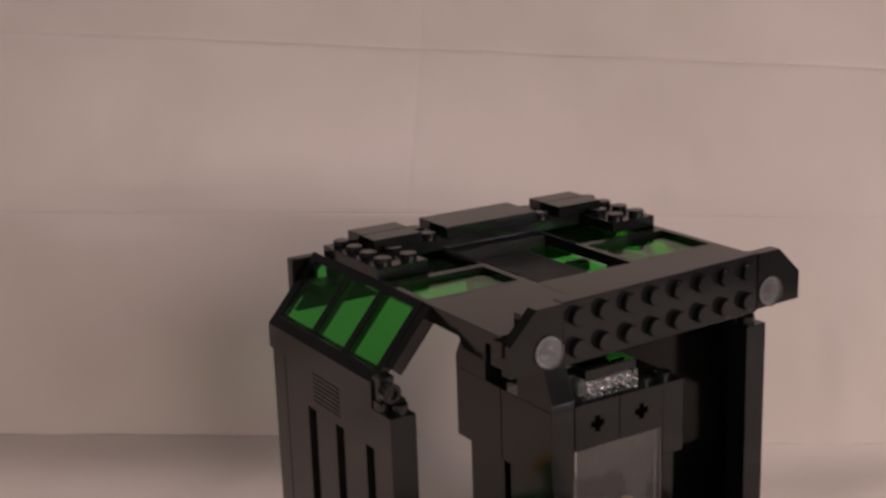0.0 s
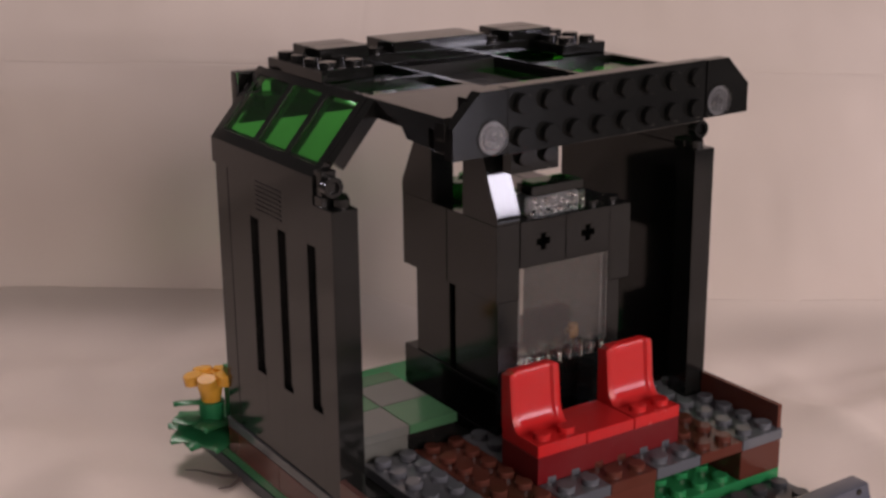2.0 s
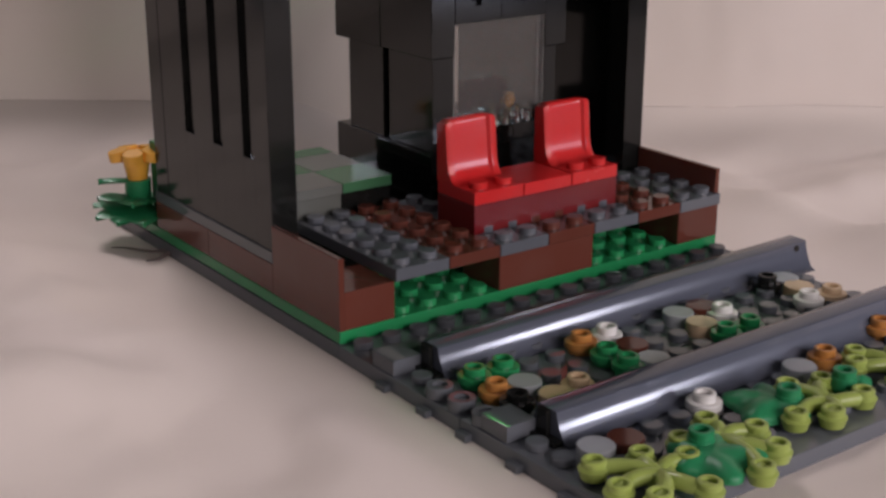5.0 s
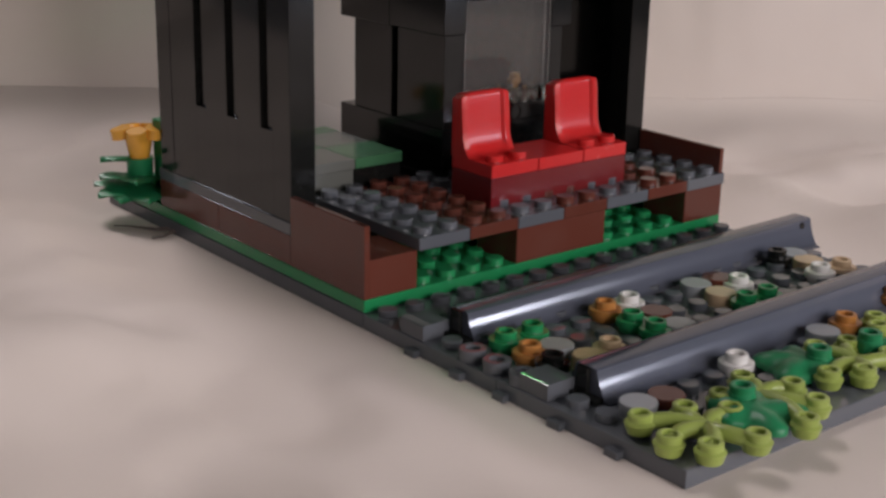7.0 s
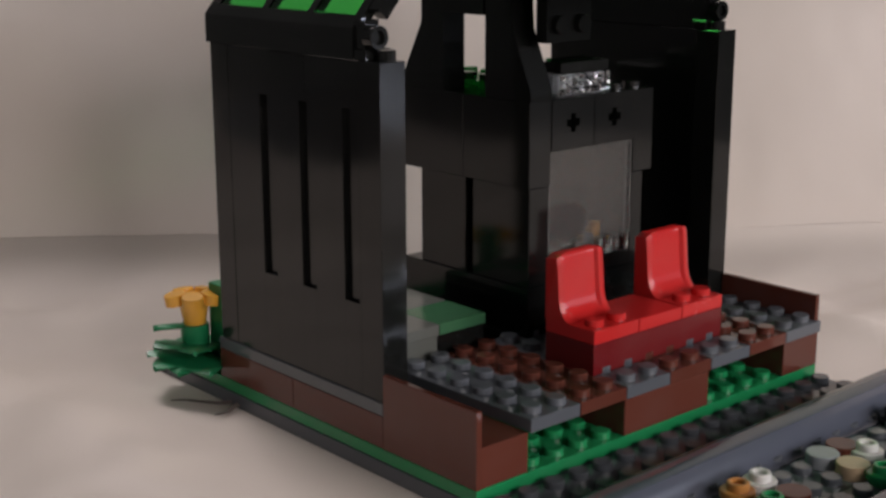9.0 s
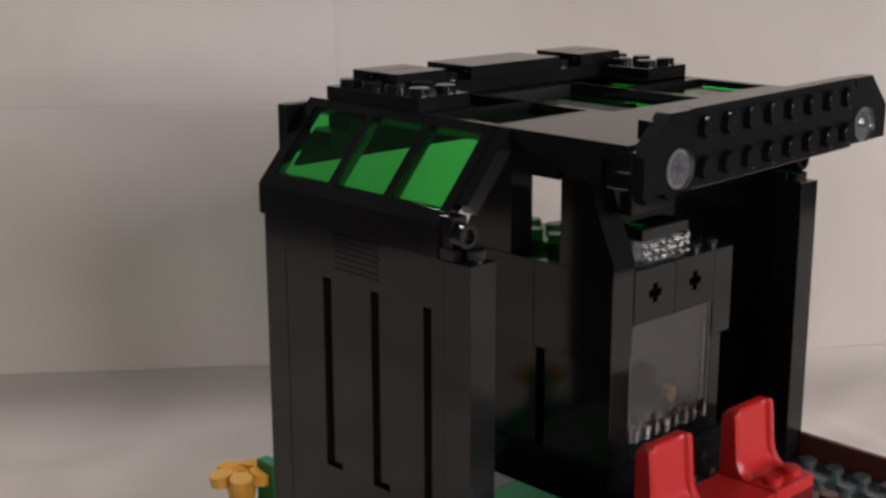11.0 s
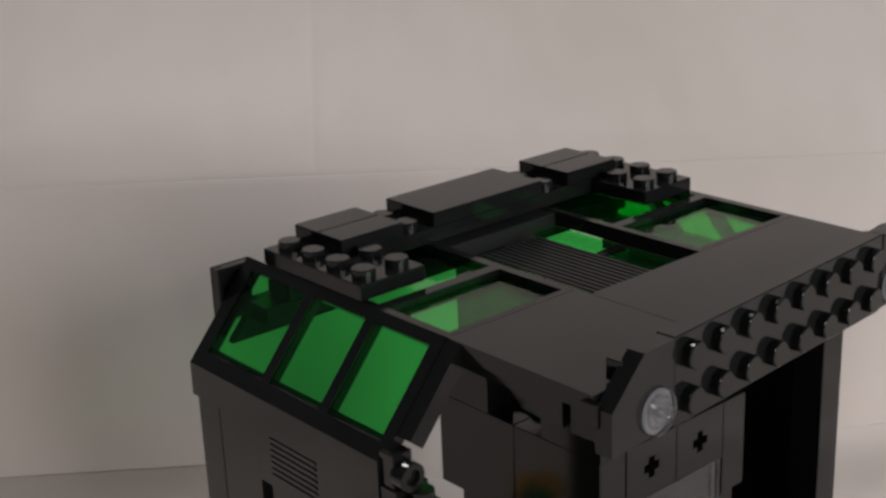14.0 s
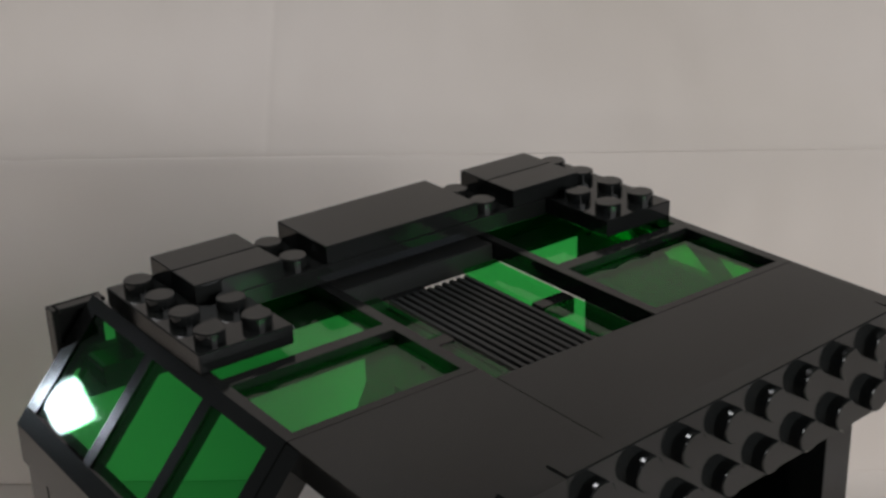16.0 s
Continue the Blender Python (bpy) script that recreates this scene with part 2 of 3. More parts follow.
        self.v = [(16 * S - x, y, z) for x, y, z in self.v]
        return self

    def mesh(self, name, material, smooth=35):
        bm = bmesh.new()
        vs = [bm.verts.new(p) for p in self.v]
        for f in self.f:
            bm.faces.new([vs[i] for i in f])
        bmesh.ops.recalc_face_normals(bm, faces=bm.faces)
        me = bpy.data.meshes.new(name)
        bm.to_mesh(me)
        bm.free()
        me.materials.append(material)
        me.polygons.foreach_set("use_smooth", [True] * len(me.polygons))
        me.set_sharp_from_angle(angle=radians(smooth))
        return me


def thing(name, label, category, place=(0, 0, 0), group="", kind=""):
    ob = new(name)
    ob.empty_display_size = 0.005
    ob.location = place
    return tagged(ob, label, category, group, kind)


def part(name, shape, material, parent, label="", smooth=35):
    ob = new(name, shape.mesh(name, material, smooth))
    ob.parent = parent
    if parent:
        up, off = parent, Vector((0, 0, 0))
        while up:
            off += up.location
            up = up.parent
        ob.data.transform(Matrix.Translation(-off))
    return tagged(ob, label)


def whole(name, shape, material, label, category, group="", kind="", smooth=35):
    """A thing of a single mesh."""
    return tagged(new(name, shape.mesh(name, material, smooth)), label, category, group, kind)


def brick(parent, material, x0, x1, y0, y1, z0, z1, name="brick", label="", studded=False, skip=()):
    s = Shape().box(x0, x1, y0, y1, z0, z1)
    if studded:
        s.studs(x0, x1, y0, y1, z1, skip)
    return part(name, s, material, parent, label)


# ---- setting: the folded paper that lies on the table and rises behind ----
TURN_WALL = radians(38)
WALL_N = Vector((math.sin(TURN_WALL), math.cos(TURN_WALL), 0))
WALL_T = Vector((math.cos(TURN_WALL), -math.sin(TURN_WALL), 0))
# stations of the sheet, away from the table's front and upwards: floor, foot crease, three folds
FOOT, CREST, FOLDS = (0.140, 0.0), (0.200, 0.0172), ((0.225, 0.1022), (0.287, 0.1647), (0.325, 0.245), (0.375, 0.320), (0.405, 0.400))


def smooth_step(f):
    f = max(0.0, min(1.0, f))
    return f * f * (3 - 2 * f)


def swell(p, q, r, amp):
    """A round bump of radius r at q."""
    return amp * math.exp(-((p[0] - q[0]) ** 2 + (p[1] - q[1]) ** 2) / (2 * r * r))


def ridge(p, a, b, r, amp):
    """A soft straight ridge from a to b."""
    p, a, b = Vector(p), Vector(a), Vector(b)
    f = max(0.0, min(1.0, (p - a).dot(b - a) / (b - a).length_squared))
    return amp * math.exp(-((p - a - (b - a) * f).length / r) ** 2)


def sheet():
    """One sheet of paper: flat on the table, creased up into a leaning wall, with fold lines about 9 cm apart and soft dents."""
    me = bpy.data.meshes.new("backdrop")
    us = np.unique(np.round(np.concatenate([np.arange(-0.40, -0.24, 0.02), np.arange(-0.24, 0.24, 0.0034), np.arange(-0.05, -0.034, 0.0008), np.arange(0.24, 0.47, 0.02)]), 5))
    rows = [(0, f) for f in np.unique(np.concatenate([np.arange(0, 0.58, 0.03), np.arange(0.58, 1.0, 0.005)]))]
    rows += [(1, f) for f in 1 - (1 - np.linspace(0, 1, 32, endpoint=False)) ** 1.7]
    for k in range(2, 7):
        x = np.linspace(0, 1, 44 if k < 5 else 12, endpoint=False)
        rows += [(k, f) for f in x - 0.14 * np.sin(2 * math.pi * x)]
    rows.append((6, 1.0))

    def station(k, f, u, far):
        soft = smooth_step((u - 0.05) / 0.06)
        crest = (CREST[0], CREST[1] * far)
        if k == 0:
            return -0.55 + (FOOT[0] + 0.55) * f, 0.0
        if k == 1:
            sharp = (FOOT[0] + (crest[0] - FOOT[0]) * f, crest[1] * f ** 1.7)
            bent = (FOOT[0] + 0.108 * f * (1 - f) + 0.060 * f * f, crest[1] * f * f)
            return tuple(p + (q - p) * soft for p, q in zip(sharp, bent))
        a, b = (crest, *FOLDS)[k - 2:k]
        sink = (0.0, 0.012, 0.062, 0.07, 0.08, 0.09)[k - 2:k]
        return a[0] + (b[0] - a[0]) * f, a[1] + (b[1] - a[1]) * f - (sink[0] + (sink[1] - sink[0]) * f) * (u + 0.15)

    verts = []
    for k, f in rows:
        for u in us:
            d0 = station(k, f, u, 1.0)[0]
            q = WALL_T * u + WALL_N * d0
            far = max(0.0, min(1.0, max(-0.012 - q.x, q.x - 0.14, q.y - 0.15, -0.112 - q.y) / 0.03))
            d, z = station(k, f, u, far)
            p = WALL_T * u + WALL_N * d + Vector((0, 0, z))
            if k < 2:
                xy = (p.x, p.y)
                h = 0.0034 + 0.0074 * noise.noise(p * 15) + 0.0042 * noise.noise(p * 31) + 0.0006 * noise.noise(p * 90)
                h += 0.0042 * (0.25 - abs(noise.noise(p * 17 + Vector((3.1, 1.7, 0))))) + 0.0016 * (0.25 - abs(noise.noise(p * 41 + Vector((0.4, 5.2, 0)))))
                h += swell(xy, (-0.080, 0.010), 0.018, 0.0070) + swell(xy, (-0.018, -0.032), 0.011, 0.0055) - swell(xy, (-0.042, -0.028), 0.010, 0.0060)
                h += ridge(xy, (0.172, 0.046), (0.250, 0.028), 0.0045, 0.0016) + ridge(xy, (0.166, 0.040), (0.176, -0.040), 0.0055, 0.0022)
                h = far * max(h, -0.0005) if far else -0.0001
                if k == 1:
                    h *= 1 - smooth_step(f) * 0.85
                n = Vector((0, 0, 1))
            else:
                a, b = (CREST, *FOLDS)[k - 2:k]
                n = (Vector((0, 0, b[0] - a[0])) - WALL_N * (b[1] - a[1])).normalized()
                ku = (u + 0.042) / 0.21
                fold_u = abs(ku - round(ku)) * 0.21
                end = smooth_step(min(f, 1 - f) / 0.16)
                wave = 0.0030 * noise.noise(p * 9) + 0.0016 * noise.noise(Vector((u * 20, z * 24, 7))) + 0.0004 * noise.noise(Vector((u * 110, z * 60, 3)))
                wave += swell((u, z), (-0.150, 0.064), 0.022, 0.0032) + swell((u * 0.3, z), (-0.036, 0.121), 0.0095, 0.0024)
                h = end * wave + (1 - end) * 0.0007 * noise.noise(Vector((u * 30, k + round(f), 1)))
                h -= (0.00013 * math.exp(-fold_u / 0.0016) + 0.0004 * math.exp(-fold_u / 0.02)) * (1.0 if k > 2 else 0.2)
                h -= 0.0008 * math.exp(-min(f, 1 - f) / 0.016) if k > 2 or f > 0.5 else 0.0
            verts.append(p + n * h - Vector((0, 0, 0.0004)))
    nu = len(us)
    faces = [(i * nu + j, i * nu + j + 1, (i + 1) * nu + j + 1, (i + 1) * nu + j) for i in range(len(rows) - 1) for j in range(nu - 1)]
    me.from_pydata([tuple(v) for v in verts], [], faces)
    me.polygons.foreach_set("use_smooth", [True] * len(me.polygons))
    me.materials.append(PAPER)
    ob = new("backdrop", me)
    return tagged(ob, "creased white paper sheet lying on the table and rising behind", "backdrop", kind="structure")


sheet()
board = Shape().box(-0.75 / S, 0.75 / S, -0.75 / S, 0.65 / S, -0.034 / P, -0.0042 / P)
wood, wood_nt, wood_b = shader("dark_table_wood")
grain, grain_ramp = wood_nt.nodes.new("ShaderNodeTexNoise"), wood_nt.nodes.new("ShaderNodeValToRGB")
grain.inputs["Scale"].default_value, grain.inputs["Distortion"].default_value = 9.0, 1.5
grain_ramp.color_ramp.elements[0].color, grain_ramp.color_ramp.elements[1].color = (0.025, 0.022, 0.024, 1), (0.06, 0.05, 0.05, 1)
wood_nt.links.new(grain.outputs["Fac"], grain_ramp.inputs[0])
wood_nt.links.new(grain_ramp.outputs[0], wood_b.inputs["Base Color"])
wood_b.inputs["Roughness"].default_value = 0.4
table = thing("table", "plain dark wooden table under the paper", "table", (0, 0, -0.034), kind="structure")
part("tabletop", board, wood, table)
for x in (-0.70, 0.70):
    for y in (-0.70, 0.60):
        part("leg", Shape().box((x - 0.03) / S, (x + 0.03) / S, (y - 0.03) / S, (y + 0.03) / S, -0.75 / P, -0.034 / P), wood, table)


def room():
    """Plain dim walls, floor and ceiling that close the place round the table."""
    mat, nt, b = shader("room_paint")
    nz = nt.nodes.new("ShaderNodeTexNoise")
    nz.inputs["Scale"].default_value = 3.0
    ramp = nt.nodes.new("ShaderNodeValToRGB")
    ramp.color_ramp.elements[0].color, ramp.color_ramp.elements[1].color = (0.25, 0.258, 0.25, 1), (0.34, 0.35, 0.345, 1)
    nt.links.new(nz.outputs["Fac"], ramp.inputs[0])
    nt.links.new(ramp.outputs[0], b.inputs["Base Color"])
    b.inputs["Roughness"].default_value = 0.8
    lo, hi, w = Vector((-1.8, -2.2, -0.75)), Vector((2.4, 1.8, 1.75)), 0.1
    for name, a, c in (("floor", (lo.x - w, lo.y - w, lo.z - w), (hi.x + w, hi.y + w, lo.z)), ("ceiling", (lo.x - w, lo.y - w, hi.z), (hi.x + w, hi.y + w, hi.z + w)),
                       ("wall_west", (lo.x - w, lo.y, lo.z), (lo.x, hi.y, hi.z)), ("wall_east", (hi.x, lo.y, lo.z), (hi.x + w, hi.y, hi.z)),
                       ("wall_south", (lo.x - w, lo.y - w, lo.z), (hi.x + w, lo.y, hi.z)), ("wall_north", (lo.x - w, hi.y, lo.z), (hi.x + w, hi.y + w, hi.z))):
        s = Shape().box(a[0] / S, c[0] / S, a[1] / S, c[1] / S, a[2] / P, c[2] / P)
        whole(name, s, mat, "plain dim painted " + name.split("_")[0] + " of the room", name.split("_")[0], kind="structure")


room()

# ---- track base ----
BACK = 16.9
base = thing("track_base", "dark grey studded toy base plate with rails on white paper", "toy base")
for y0, y1, rows in ((-12.6, -6, 6), (-6, 0, 6)):
    s = Shape().box(-0.06, 16, y0, y1, -0.35, 1).studs(0, 16, y1 - rows, y1, 1)
    part("plate", s, GREY, base)
part("plate", Shape().box(-0.06, 16, 0, BACK, -0.35, 1), GREY, base)
grass = Shape().box(0, 16, 0, BACK, 1, 2).studs(2, 6, 0, 4, 2).studs(10, 14, 0, 4, 2).studs(0, 5, 13, 16, 2)
part("grass_plate", grass, GREEN, base, "bright green studded plate")
for y in (-2.5, -4.5, -6.3, -8.4, -10.4):
    part("side_tab", Shape().box(-0.28, 0, y - 0.25, y + 0.25, -0.3, 0.35), GREY, base)
for y in (-4.55, -5.55, -6.6):
    knob = Shape().cyl((0.36 * S, y * S, 0.5 * P), (0, 0, 1), 0.0031, 0.0042, 18, 0.0017)
    part("clip_tube", knob, GREY, base, "short hollow tube")


def rail(y):
    """A toy rail: broad foot, hollowed flanks, upright head; a dark stop at its near end."""
    half = [(0.88, 1.02), (0.88, 1.10), (0.76, 1.19), (0.70, 1.29), (0.66, 1.42), (0.61, 1.67), (0.56, 1.92), (0.51, 2.18), (0.445, 2.62), (0.405, 3.0), (0.38, 3.36), (0.29, 3.46)]
    outline = [(y + a, z) for a, z in half] + [(y - a, z) for a, z in reversed(half)]
    bar = Shape().prism(outline, 0, 1.1, 16.7)
    bar.v = [(a, b, c - max(0.0, c - P) * 0.17 * (1 - a / (16.7 * S))) for a, b, c in bar.v]
    r = part("rail", bar, RAIL, base, "dark grey glossy toy rail", 50)
    stop = Shape().box(0.92, 1.08, y - 0.22, y + 0.22, 1.0, 3.1).box(0.75, 1.1, y - 0.7, y + 0.7, 1.0, 1.4)
    part("rail_stop", stop, BLACK, r)
    shoe = Shape().prism([(0.02, 1), (0.95, 1), (0.95, 2.15), (0.08, 2.15), (0.02, 2.05)], 1, y + 0.25, y + 1.3)
    part("rail_shoe", shoe, GREY, r)
    part("rail_eye", Shape().cyl((16.2 * S, (y - 0.36) * S, 2.9 * P), (0, -1, 0), 0.0011, 0.0006), BLACK, r)


for y in (-3.05, -8.15):
    rail(y)

# ---- station platform ----
plat = thing("station_platform", "toy platform of brown and grey plates on brown bricks", "toy platform")
brick(plat, BROWN, 0.03, 2, 0.02, 2, 2, 5)
brick(plat, BROWN, 6, 10, 0, 2, 2, 5)
brick(plat, BROWN, 14, 16, 0, 2, 2, 5)
brick(plat, BROWN, 0.03, 1, 2, 4, 2, 5)
brick(plat, BROWN, 0, 1, 4, 8.5, 2, 4.5)
brick(plat, BROWN, 0, 1, 8.5, 12.7, 2, 4.5)
brick(plat, GREY, 0, 1, 4, 12.7, 4.5, 5.5, "plate")
brick(plat, BROWN, 15, 16, 4, 13, 2, 5.5)
# black block added under the platform so the shaded gaps look dark
brick(plat, BLACK, 1, 15, 4.2, 12, 2, 5, "core_brick")
part("side_panel", Shape().box(-0.01, 0.22, -0.01, 4, 2, 7.7), BROWN, plat, "brown upright side panel")
part("side_panel", Shape().box(15.78, 16, 0.02, 4, 2, 8.2), BROWN, plat, "brown upright side panel")
stud_mesh = [Shape().stud(0, 0, 0).mesh("stud", m) for m in (GREY, BROWN)]
for i, x in enumerate(range(2, 16, 2)):
    strip = brick(plat, (GREY, BROWN)[i % 2], x - 0.05, x + 1.95, -0.12, 5.88, 5, 6, "plate")
    for a in range(2):
        for b in range(6):
            st = new("stud", stud_mesh[i % 2])
            st.parent = strip
            st.location = ((x + 0.45 + a) * S, (0.4 + b) * S, 6 * P)
brick(plat, STONE, 1, 3.8, 5.9, 8, 5, 7.6)
brick(plat, BLACK, 3.8, 5.8, 5.9, 8, 5, 7.6)
brick(plat, BLACK, 1, 5.8, 8, 10.6, 5, 7.6)
brick(plat, BLACK, 7, 13, 5.9, 11.2, 5, 6)
for j, y in enumerate((5.8, 7.75, 9.7)):
    for i, (x0, x1) in enumerate(((1, 3.8), (3.8, 5.8))):
        brick(plat, (STONE, SAND)[(i + j) % 2], x0, x1, y, y + (1.95 if j < 2 else 0.9), 7.6, 8.5, "tile")

# ---- bench with two seats ----
bench = thing("bench", "toy bench of two glossy red seats on a dark red brick", "toy bench")
BX, BY = 5.85, 1.15
brick(bench, DARK_RED, BX, BX + 6.2, BY, BY + 2.05, 6, 8.45, "bench_base", "dark red brick")


def seat(x):
    w, y = 2.05, BY
    s = Shape().box(x, x + w, y, y + 2.05, 8.45, 9.55)
    for a in (0.52, 1.53):
        s.stud(x + a, y + 0.5, 9.55)
    seat_ob = part("seat", s, RED, bench, "glossy red toy seat")
    rows = ((1.02, 9.56), (1.20, 9.68), (1.36, 9.98), (1.46, 10.45), (1.53, 11.1), (1.57, 12.2), (1.61, 13.4), (1.65, 14.3), (1.67, 14.6), (1.72, 14.68))
    cols = [0.0, 0.05, 0.12, 0.22, 0.27, 0.31, 0.35, 0.6, 1.0]
    cols = [c * w / 2 for c in cols] + [w - c * w / 2 for c in cols[-2::-1]]
    verts, nc = [], len(cols)
    for k, (d, z) in enumerate(rows):
        for c in cols:
            e = min(c, w - c)
            rim = 0.11 * max(0.0, min(1.0, (0.36 - e) / 0.08)) * min(1.0, k / 2)
            low = 0.36 * max(0.0, 1 - e / 0.22) ** 2 if k > 6 else 0.0
            side = 0.06 * max(0.0, 1 - e / 0.12)
            verts.append(((x + c) * S, (y + d - rim + side) * S, (z - low * (k - 6) / 3) * P))
    for z in (14.64, 14.3, 9.5):
        for c in cols:
            e = min(c, w - c)
            low = 0.36 * max(0.0, 1 - e / 0.22) ** 2
            verts.append(((x + c) * S, (y + (1.98 if z == 14.64 else 2.05)) * S, (z - (low if z > 14.5 else 0.0)) * P))
    nr = len(rows) + 3
    faces = [[r * nc + i, r * nc + i + 1, (r + 1) * nc + i + 1, (r + 1) * nc + i] for r in range(nr - 1) for i in range(nc - 1)]
    faces += [[r * nc for r in range(nr)], [r * nc + nc - 1 for r in range(nr)][::-1], list(range(nc))[::-1] + [(nr - 1) * nc + i for i in range(nc)]]
    part("backrest", Shape().add(verts, faces), RED, seat_ob, smooth=48)


seat(BX)
brick(bench, RED, BX + 2.07, BX + 4.13, BY, BY + 2.05, 8.45, 9.5, "tile")
seat(BX + 4.15)

# ---- shelter: side walls ----
shelter = thing("shelter", "black toy shelter with clear green roof panes and studded eave", "toy shelter")
SLOTS = ((5.07, 5.77), (7.17, 7.87), (9.23, 9.93))


def side_wall(flip):
    def fin(shape):
        return shape.mirrored() if flip else shape

    z0, zt = (5.5, 30.0)
    wall = part("side_wall", fin(Shape().box(0.05, 1, 4, 5, z0, zt)), BLACK, shelter, "tall glossy black wall panel")
    edges = [5.0]
    for a, b in SLOTS:
        edges += [a, b]
    edges += [11.6]
    part("panel_back", fin(Shape().box(0.23, 0.48, 5.0, 11.6, z0, 29.9, gap=0.0)), BLACK, wall)
    for a, b in zip(edges[::2], edges[1::2]):
        part("panel_strip", fin(Shape().box(0.08, 0.29, a, b, z0, 29.95, gap=0.0, c=0.00003)), BLACK, wall)
    for a, b in SLOTS:
        part("panel_foot", fin(Shape().box(0.08, 0.29, a, b, z0, 12.4, gap=0.0, c=0.00003)), BLACK, wall)
        part("panel_head", fin(Shape().box(0.08, 0.29, a, b, 26.5, 29.95, gap=0.0, c=0.00003)), BLACK, wall)
    part("back_column", fin(Shape().box(0.05, 0.42, 11.6, 12.6, z0, zt)), BLACK, wall)
    g = Shape().box(0.12, 0.3, 7.5, 9.46, 27.1, 30.0)
    for k in range(7):
        g.box(0.05, 0.16, 7.55, 9.41, 27.25 + k * 0.4, 27.43 + k * 0.4, gap=0.0, c=0.00005)
    part("grille_tile", fin(g), BLACK, wall, "black ribbed grille tile")
    part("cap_brick", fin(Shape().prism([(0.02, 30), (0.55, 30), (0.55, 32.98), (0.285, 32.98), (0.03, 32.2)], 1, 5.15, 12.75)), BLACK, wall)
    part("cap_base", fin(Shape().box(0.05, 1.0, 4.6, 5.2, 30, 30.8)), BLACK, wall)
    hinge = Shape().cyl((0.38 * S, 4.75 * S, 31.6 * P), (0, -1, 0), 0.0027, 0.0030, 18, 0.0015).box(0.1, 0.66, 4.7, 5.2, 30.2, 32.8)
    hinge.cyl((0.62 * S, 4.4 * S, 30.0 * P), (0, 0, 1), 0.0022, 0.0024)
    part("hinge_clip", fin(hinge), BLACK, wall, "small black hinge clip")
    # glazed slope
    a, b = Vector((0.30, 33.0)), Vector((2.0, 38.0))

    def slope(shape, y0, y1, f0, f1, t0, t1):
        """A slab on the slope: f along it from foot to top, t its depth below the face, in studs."""
        d = Vector((b.x - a.x, (b.y - a.y) * P / S))
        nn = Vector((d.y, -d.x)).normalized()
        pts = []
        for f, t in ((f0, t0), (f1, t0), (f1, t1), (f0, t1)):
            q = Vector((a.x, a.y * P / S)) + d * f + nn * t
            pts.append((q.x, q.y * S / P))
        return shape.prism(pts, 1, y0, y1)

    fr = Shape()
    slope(fr, 5.0, 12.75, -0.06, -0.005, 0.0, 0.3)
    slope(fr, 5.0, 12.75, 0.885, 1.0, 0.0, 0.4)
    bars = ((5.0, 5.36), (7.29, 7.6), (9.61, 9.92), (12.3, 12.75))
    for y0, y1 in bars:
        slope(fr, y0, y1, -0.005, 0.885, 0.0, 0.3)
    frame_ob = part("slope_frame", fin(fr), BLACK, shelter, "black frame of the sloping window")
    for (p, q), (r, s_) in zip(bars, bars[1:]):
        part("pane", slope_pane(slope, q, r, fin), GREEN_CLEAR, frame_ob, "clear green pane")
    end = Shape()
    slope(end, 4.55, 4.99, 0.10, 0.985, 0.02, 0.45)
    part("slope_end", fin(end), BLACK, frame_ob)
    if not flip:
        tab = Shape().box(1.1, 1.25, 12.8, 13.2, 34.0, 37.6).box(1.1, 2.3, 13.1, 13.2, 34.0, 37.6).box(1.25, 2.3, 12.8, 13.1, 37.3, 37.6).box(1.25, 2.3, 12.8, 13.1, 34.0, 34.3)
        part("rear_fin", tab, BLACK, frame_ob)


def slope_pane(slope, y0, y1, fin):
    return fin(slope(Shape(), y0, y1, -0.02, 0.90, 0.04, 0.11))


side_wall(False)
side_wall(True)

# ---- shelter: roof ----
roof = part("roof_plate", Shape().prism([(2, 0.72), (6, 0.95), (6, 4.95), (2, 4.95)], 2, 37, 38), BLACK, shelter, "smooth black roof plate")
part("roof_plate", Shape().prism([(6.02, 0.95), (14, 1.41), (14, 4.5), (6.02, 4.5)], 2, 37, 38), BLACK, shelter)


def roof_window(x0, x1, y0, y1, mid):
    f = Shape().lattice([x0, x0 + 0.22, x1 - 0.25, x1], [y0, y0 + 0.2, mid - 0.2, mid + 0.12, y1 - 0.2, y1], ((1, 1), (1, 3)), 37, 38)
    ob = part("roof_window", f, BLACK, shelter, "black roof frame with clear green panes")
    for a, b in ((y0 + 0.2, mid - 0.2), (mid + 0.12, y1 - 0.2)):
        part("pane", Shape().box(x0 + 0.22, x1 - 0.25, a, b, 37.35, 37.6, gap=0.0), GREEN_CLEAR, ob, "clear green pane")


roof_window(2, 6, 4.97, 11, 7.5)
roof_window(10, 14, 4.52, 11, 7.5)
gr = Shape().box(6.9, 9.1, 4.6, 9.3, 35.9, 36.5)
for k in range(11):
    gr.box(6.95 + k * 0.195, 7.06 + k * 0.195, 4.7, 9.2, 36.5, 37.0, gap=0.0, c=0.00008)
part("roof_grille", gr, SATIN, shelter, "sunken ribbed black grille")
part("green_strip", Shape().box(9.12, 10, 4.6, 6.8, 36.7, 37.0), GREEN_CLEAR, shelter)
part("green_strip", Shape().box(9.12, 10, 7.2, 9.5, 36.7, 37.0), GREEN_CLEAR, shelter)
part("green_strip", Shape().box(6.0, 6.88, 4.6, 6.8, 36.7, 37.0), GREEN_CLEAR, shelter)
part("green_strip", Shape().box(6.0, 6.88, 7.2, 9.5, 36.7, 37.0), GREEN_CLEAR, shelter)
